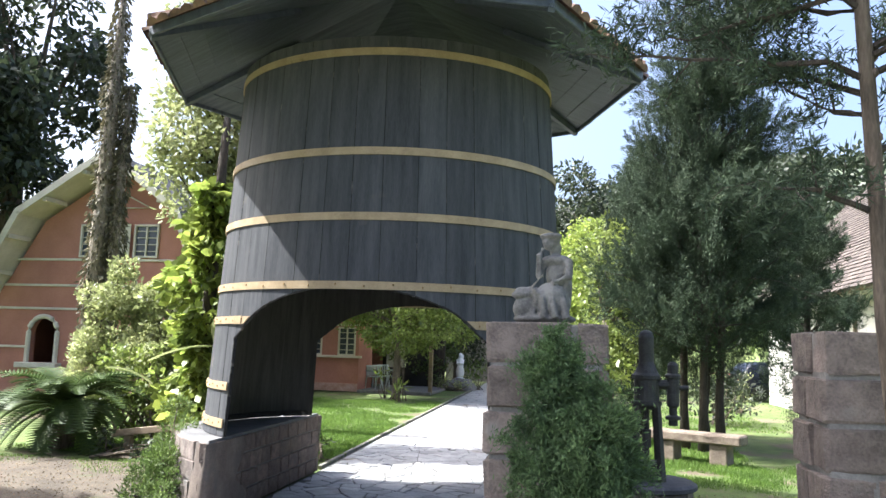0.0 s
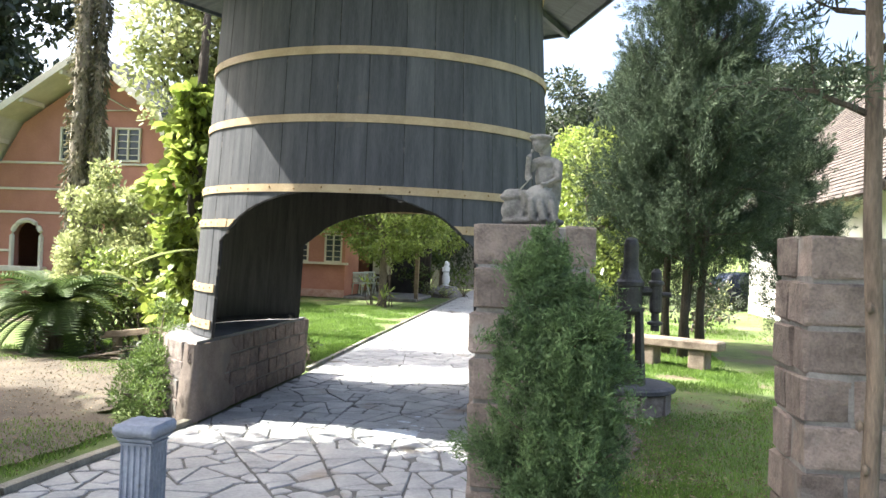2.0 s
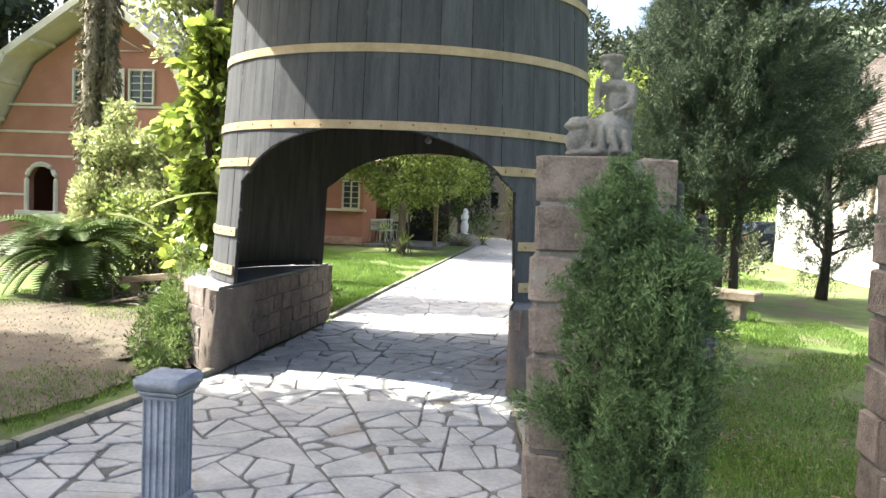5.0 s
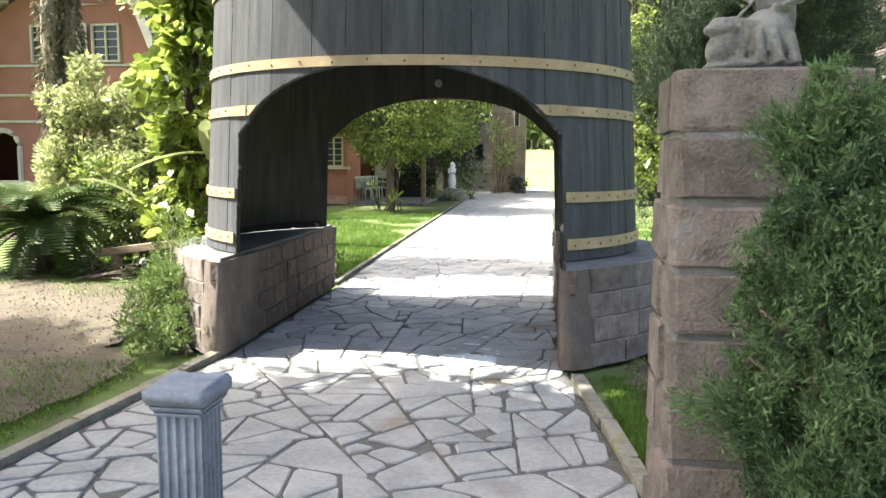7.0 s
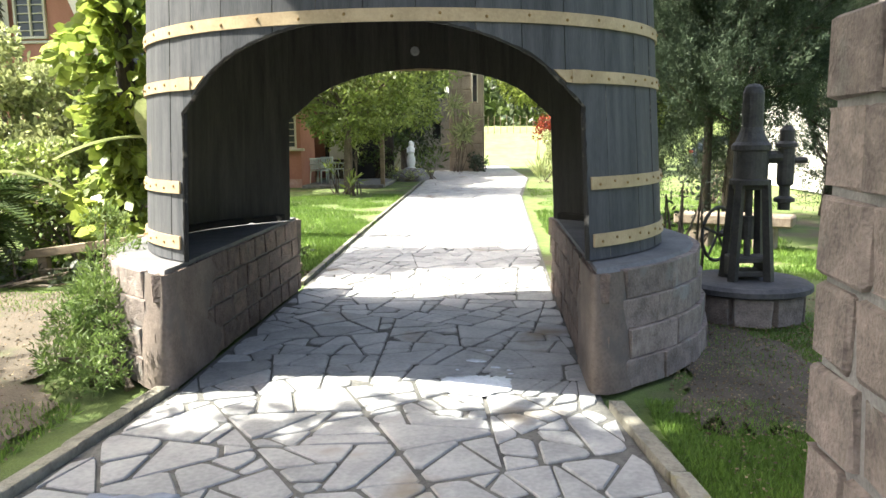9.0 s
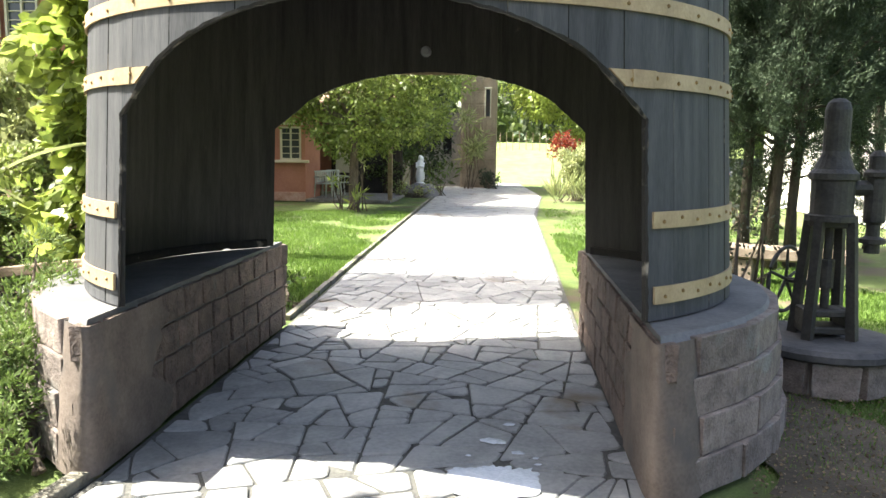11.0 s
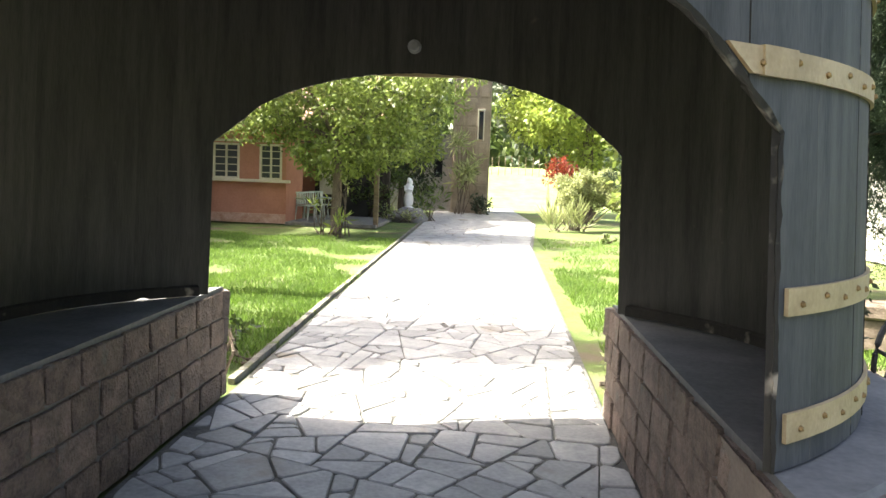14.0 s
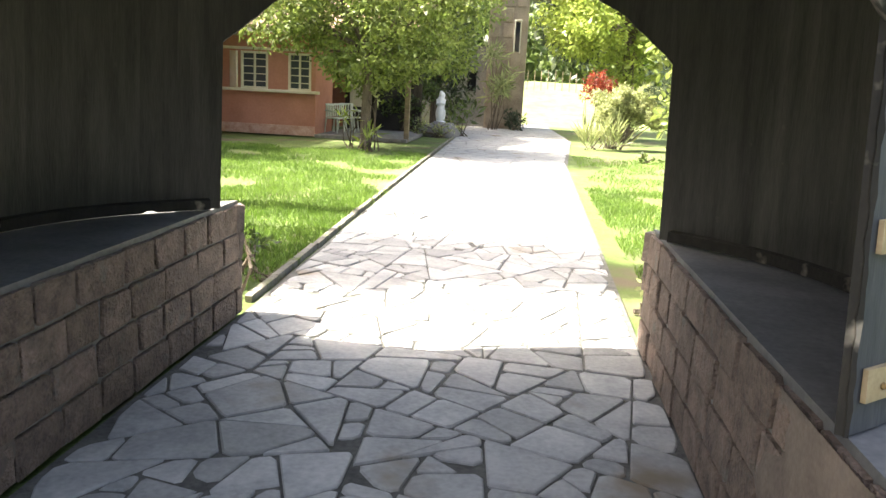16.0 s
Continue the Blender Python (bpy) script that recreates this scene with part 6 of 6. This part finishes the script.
broad_tree("garden_tree", (-2.9, 25.6), 7, 0.2, ((-3.35, 25.8, 3.3), (1.45, 1.5, 2.6)), M_LEAFD, "dark leafy tree behind the white statue", 0.18, 420, 74, clump=0.7, n_clump=44)
broad_tree("garden_tree", (4.2, 27.0), 9, 0.25, ((3.7, 26.5, 5.0), (2.9, 2.2, 2.6)), M_LEAFY, "bright yellow-green leafy tree in full sun", 0.20, 420, 75, clump=0.85, n_clump=56)
broad_tree("garden_tree", (4.8, 33.5), 12, 0.3, ((2.9, 33.0, 7.4), (2.4, 2.0, 4.0)), M_LEAFD, "dark tall tree beyond the stone tower", 0.28, 320, 76, clump=0.9, n_clump=50)
broad_tree("garden_tree", (-7.5, 27.0), 13, 0.3, ((-6.5, 27.0, 7.5), (5.0, 2.5, 4.2)), M_LEAF, "tall leafy tree behind the low house", 0.30, 320, 77, clump=1.1, n_clump=60)
broad_tree("garden_tree", (2.75, 7.3), 5.2, 0.10, ((2.75, 7.2, 2.7), (0.75, 0.9, 2.0)), M_LEAFY2, "small bright green tree behind the vat", 0.12, 700, 78, clump=0.45, n_clump=34)
# unseen trees on the drive side, added to shade the entrance
broad_tree("street_tree", (-8.6, -4.6), 9.0, 0.28, ((-7.6, -4.45, 6.5), (3.2, 1.5, 1.7)), M_LEAFD, "broad leafy tree out of view, added to shade the entrance paving", 0.24, 620, 96, clump=0.9, n_clump=110, fork=0.45)
broad_tree("street_tree", (-5.4, -5.0), 9.5, 0.25, ((-3.6, -4.35, 7.0), (2.6, 1.65, 1.4)), M_LEAFD, "broad leafy tree out of view, added to shade the entrance paving", 0.24, 640, 97, clump=0.9, n_clump=150, fork=0.5)
broad_tree("street_tree", (-12.0, -4.4), 9.2, 0.26, ((-9.5, -2.9, 6.9), (2.1, 1.3, 1.2)), M_LEAFD, "broad leafy tree out of view, added to shade the entrance paving", 0.24, 620, 95, clump=0.9, n_clump=90, fork=0.5)
# plants along the far path
bush("spiky_plant", [((-3.3, 14.9, 0.35), 0.30)], M_LEAFY, "yellow-green rosette plants at the tree foot", 0.30, 700, 81, 5.0, 0.9, 4, spread=0.5)
bush("spiky_plant", [((-3.2, 15.1, 1.3), 0.22), ((-3.6, 15.15, 1.65), 0.2)], M_LEAFS, "rosette plants high on the tree trunk", 0.22, 700, 99, 5.0, 0.6, 4, spread=0.6)
bush("spiky_plant", [((-3.75, 15.2, 0.75), 0.30)], M_LEAFY, "rosette plants growing up the tree trunk", 0.24, 700, 82, 5.0, 0.8, 4, spread=0.5)
bush("rounded_shrub", [((3.2, 20.8, 1.35), 0.72), ((4.1, 21.1, 1.40), 0.78), ((5.0, 21.6, 1.3), 0.7), ((3.6, 20.9, 1.0), 0.6), ((2.85, 20.7, 1.2), 0.5)], M_LEAFS, "rounded pale green shrub on thin stems", 0.10, 6500, 83, 2.6, 0.3, 26)
bush("strap_leaf_plant", [((2.5, 20.2, 0.40), 0.42), ((3.1, 20.1, 0.35), 0.38)], M_LEAFS, "clump of long strap-shaped leaves beside the path", 0.62, 700, 84, 14.0, 1.6, 4, spread=0.45)
bush("low_plants", [((3.4, 16.2, 0.10), 0.22), ((4.0, 16.4, 0.10), 0.22)], M_LEAF, "low green border plants", 0.10, 2200, 85, 2.2, 0.5, 4)
bush("red_shrub", [((2.85, 23.6, 1.75), 0.75)], M_RED, "dark red leaved shrub among green ones", 0.12, 1100, 86, 2.2, 0.2, 8)
bush("flowering_shrub", [((-2.2, 21.7, 0.30), 0.42), ((-2.9, 21.6, 0.30), 0.40)], M_LEAFS, "low greyish flowering shrub round the rock mound", 0.09, 1500, 87, 2.4, 0.4, 8)
bush("leafy_shrub", [((-3.5, 22.6, 0.8), 0.75), ((-4.1, 22.9, 1.2), 0.7), ((-3.1, 23.2, 1.3), 0.7)], M_LEAF, "dark green shrubs behind the white statue", 0.12, 1000, 98, 2.2, 0.2, 8)
bush("fern_clump", [((-1.7, 22.6, 0.75), 0.55)], M_LEAF, "leafy fern clump beside the white statue", 0.34, 420, 88, 4.0, 0.8, 6, spread=0.6)
bush("yucca", [((-0.75, 28.2, 1.7), 0.60), ((-0.95, 28.1, 3.0), 0.50), ((-0.35, 28.2, 2.3), 0.35)], M_LEAFS, "pale yellow yucca heads before the tower", 0.45, 480, 89, 6.0, 0.3, 8, spread=0.7)
bush("dark_shrub", [((0.0, 28.9, 0.5), 0.55)], M_LEAFD, "dark shrub at the foot of the tower", 0.14, 1200, 90, 2.2, 0.3, 8)
bush("small_shrub", [((-1.66, 2.35, 0.2), 0.2), ((-1.7, 2.7, 0.18), 0.18)], M_LEAF, "small shrub at the kerb beyond the vat", 0.07, 5000, 91, 2.0, 0.4, 8)
bush("small_shrub", [((1.62, 2.3, 0.15), 0.16), ((1.62, 2.7, 0.12), 0.12)], M_LEAFS, "small pale shrub at the path edge", 0.06, 6000, 92, 2.0, 0.4, 6)
bush("twiggy_shrub", [((2.55, 1.5, 0.8), 0.5), ((2.6, 1.9, 0.5), 0.4)], M_LEAFD, "twiggy shrub between the vat and the pump", 0.06, 500, 93, 2.2, 0.3, 30)
bush("light_shrub", [((7.0, 15.5, 0.5), 0.45), ((7.1, 15.4, 0.9), 0.35)], M_LEAFS, "pale green shrub beside the drive", 0.09, 1500, 94, 3.0, 0.6, 8)
bush("border_shrub", [((5.6, 11.5, 0.8), 0.8), ((6.2, 12.5, 0.7), 0.7)], M_LEAFD, "dark border shrub behind the conifers", 0.12, 700, 95, 2.2, 0.3, 12)


# woods on the hill and round the garden
def woods():
    rng = np.random.default_rng(100)
    cents, rads = [], []
    for k in range(170):
        a = rng.uniform(-1.25, 1.25)
        R = rng.uniform(48, 62)
        cents.append((R * math.sin(a), R * math.cos(a), rng.uniform(0.5, 6.5)))
        rads.append(rng.uniform(1.8, 3.2))
    p, d = clumps(rng, cents, rads, 42)
    tagged(leaves("far_woods", p, M_LEAF, None, 0.75, rng, d), "belt of green woods beyond the garden", "trees", kind="stuff")
    cents, rads = [], []
    for k in range(60):
        a = rng.uniform(1.7, 4.6)
        R = rng.uniform(26, 34)
        cents.append((R * math.sin(a), R * math.cos(a), rng.uniform(0.5, 6)))
        rads.append(rng.uniform(2.0, 3.5))
    p, d = clumps(rng, cents, rads, 25)
    tagged(leaves("far_woods", p, M_LEAFD, None, 0.9, rng, d), "belt of dark woods across the street", "trees", kind="stuff")
    bm = bmesh.new()
    g = []
    for i in range(61):
        a = -1.5 + 3.0 * i / 60
        row = []
        for j in range(14):
            R = 120 + j * 14
            prof = math.sin(math.pi * min(1, j / 9) / 2) * (30 + 22 * math.exp(-((a - 0.25) / 0.35) ** 2) + 6 * math.sin(a * 5))
            row.append(bm.verts.new((R * math.sin(a), R * math.cos(a), max(-1, prof + 3.5 * noise.noise(Vector((R * 0.06, a * 9, 0))) + (1.8 * noise.noise(Vector((R * 0.3, a * 50, 1))) if j else 0)) - 1)))
        g.append(row)
    for a, b in zip(g, g[1:]):
        for j in range(13):
            bm.faces.new((a[j], a[j + 1], b[j + 1], b[j]))
    hill = tagged(part("hill", bm, M_HILL, smooth=True), "wooded hill behind the garden", "hill", kind="structure")
    rng = np.random.default_rng(101)
    cents, rads = [], []
    for i in range(0, 61):
        for j in range(0, 10):
            v = hill.data.vertices[i * 14 + j].co
            if -0.5 < math.atan2(v.x, v.y) < 0.75:
                for q in range(3):
                    cents.append((v.x + rng.normal() * 4, v.y + rng.normal() * 4, v.z + rng.uniform(0, 3)))
                    rads.append(rng.uniform(2.5, 4.5))
    p, d = clumps(rng, cents, rads, 9)
    tagged(leaves("hill_woods", p, M_LEAFD, None, 1.6, rng, d), "tree canopy on the hillside", "trees", kind="stuff")


woods()


def vineyard_slope():
    """Sunny grass bank with vine stakes beyond the end of the path."""
    bm = bmesh.new()
    rows = [[bm.verts.new((x, y, -0.03 + 2.3 * max(0.0, (y - 35.0) / 11.0) ** 1.2 + 0.06 * noise.noise(Vector((x * 0.4, y * 0.4, 2))))) for x in np.linspace(-3.0, 16.0, 20)] for y in np.linspace(35.0, 46.0, 12)]
    for p, q in zip(rows, rows[1:]):
        for i in range(19):
            bm.faces.new((p[i], p[i + 1], q[i + 1], q[i]))
    tagged(part("ground_slope", bm, M_SUNGRASS, smooth=True), "sunny grass bank rising beyond the garden path", "ground", kind="structure")
    rng = random.Random(8)
    for k in range(16):
        x, y = 0.4 + 0.42 * k, 44.0 + rng.uniform(-0.2, 0.2)
        z = 2.3 * ((y - 35.0) / 11.0) ** 1.2
        bm = bmesh.new()
        tube(bm, [(x, y, z - 0.2), (x + rng.uniform(-.04, .04), y, z + 1.1)], [0.024, 0.02], 6)
        tagged(part("vine_stake", bm, M_TIMBER), "thin grey wooden vine stake on the grass bank", "stake", "vine stakes")


M_SUNGRASS = material("dry_sunny_grass", (0.11, 0.16, 0.045), (0.22, 0.27, 0.09), 1.5, 0.95, 0.6, 30)
vineyard_slope()


# ---- lawns: bare leafy ground, grass blades, fallen leaves ----
def bare_patch(name, pts, label, z=0.004, ragged=0.05):
    bm = bmesh.new()
    c = np.mean(pts, axis=0)
    rng = random.Random(9)
    ring = []
    n = len(pts)
    for i in range(n):
        a, b = np.array(pts[i]), np.array(pts[(i + 1) % n])
        for f in range(8):
            q = a + (b - a) * f / 8
            q = q + (q - c) * rng.uniform(-ragged, ragged)
            ring.append(bm.verts.new((q[0], q[1], z)))
    bm.faces.new(ring)
    bmesh.ops.triangulate(bm, faces=bm.faces)
    return tagged(part(name, bm, M_SOIL), label, "ground", kind="structure")


bare_patch("ground_patch", [(1.75, -1.95), (2.1, -2.25), (2.6, -2.1), (2.95, -0.9), (2.7, 0.3), (2.3, 0.2), (2.0, -1.2)], "bare brown earth littered with dry leaves", 0.0, 0.16)
bare_patch("ground_path", [(-8.5, -3.0), (-2.6, -2.6), (-2.3, -1.4), (-2.5, 0.3), (-3.0, 1.5), (-4.6, 1.45), (-8.5, 1.2)], "bare gravelly earth strewn with leaves")


bare_patch("ground_patch", [(-4.6, -4.3), (-2.12, -4.2), (-1.78, -2.2), (-2.3, -1.5), (-4.6, -1.5)], "dull mossy earth with dry leaves beside the kerb", 0.003, 0.06)


def grass():
    rng = np.random.default_rng(200)

    def blades(name, regions, size, label, thin=True):
        P = []
        for x0, x1, y0, y1, n in regions:
            P.append(np.stack([rng.uniform(x0, x1, n), rng.uniform(y0, y1, n), np.full(n, -0.03)], 1))
        P = np.concatenate(P)
        keep = []
        for q in P:
            nz = noise.noise(Vector((q[0] * 0.9, q[1] * 0.9, 3)))
            keep.append(not thin or nz > -0.28 + 0.3 * rng.random())
        P = P[np.array(keep)]
        D = np.tile(np.array([[0, 0, 2.2]]), (len(P), 1))
        tagged(leaves(name, P, M_BLADE, None, size, rng, D, 7.0, 0.9), label, "grass", kind="stuff")
    blades("lawn_grass", [(1.95, 6.0, -4.0, -2.5, 22000), (2.9, 6.0, -2.5, 5.0, 44000), (1.62, 2.3, -3.3, -1.75, 6500), (2.0, 3.3, -2.5, 0.5, 4200), (2.5, 3.3, 0.5, 5.0, 8000), (1.75, 2.6, -3.6, -2.3, 7000)], 0.055, "short shaded lawn grass beside the gate")
    blades("lawn_grass", [(-6.5, -1.5, 2.2, 8.0, 70000), (-7.0, -1.7, 8.0, 15.0, 50000), (1.6, 5.0, 2.6, 10.0, 45000), (1.75, 7.0, 10.0, 17.0, 14000)], 0.075, "sunlit mown lawn grass beyond the vat")
    blades("lawn_grass", [(-2.9, -1.75, -3.9, -1.9, 5500), (-8.5, -3.2, 0.5, 1.5, 9000)], 0.06, "rough grass at the drive edge")
    blades("lawn_grass", [(1.62, 2.35, -3.4, -1.72, 12000), (2.2, 3.4, -3.0, -2.3, 5000), (1.9, 3.4, -2.4, 0.4, 3500)], 0.045, "sparse short grass round the bare earth", False)
    # dry fallen leaves
    n = 8000
    p = np.concatenate([np.stack([rng.uniform(-7.5, -1.7, n), rng.uniform(-3.6, 1.4, n), np.full(n, 0.012)], 1), np.stack([rng.uniform(1.8, 5, n), rng.uniform(-4.2, 1.5, n), np.full(n, 0.014)], 1), np.stack([rng.uniform(1.8, 3.4, n // 4), rng.uniform(-2.6, 0.6, n // 4), np.full(n // 4, 0.014)], 1)])
    d = rng.normal(size=p.shape) * np.array([1, 1, 0.12])
    tagged(leaves("fallen_leaves", p, M_DRY, None, 0.021, rng, d * 3, 1.6, 0.3), "dry brown fallen leaves scattered on the ground", "leaves", kind="stuff")


M_DRY = material("dry_leaf", (0.10, 0.075, 0.042), (0.26, 0.20, 0.12), 4, 0.9, 0.0, 20, island=0.4)
grass()
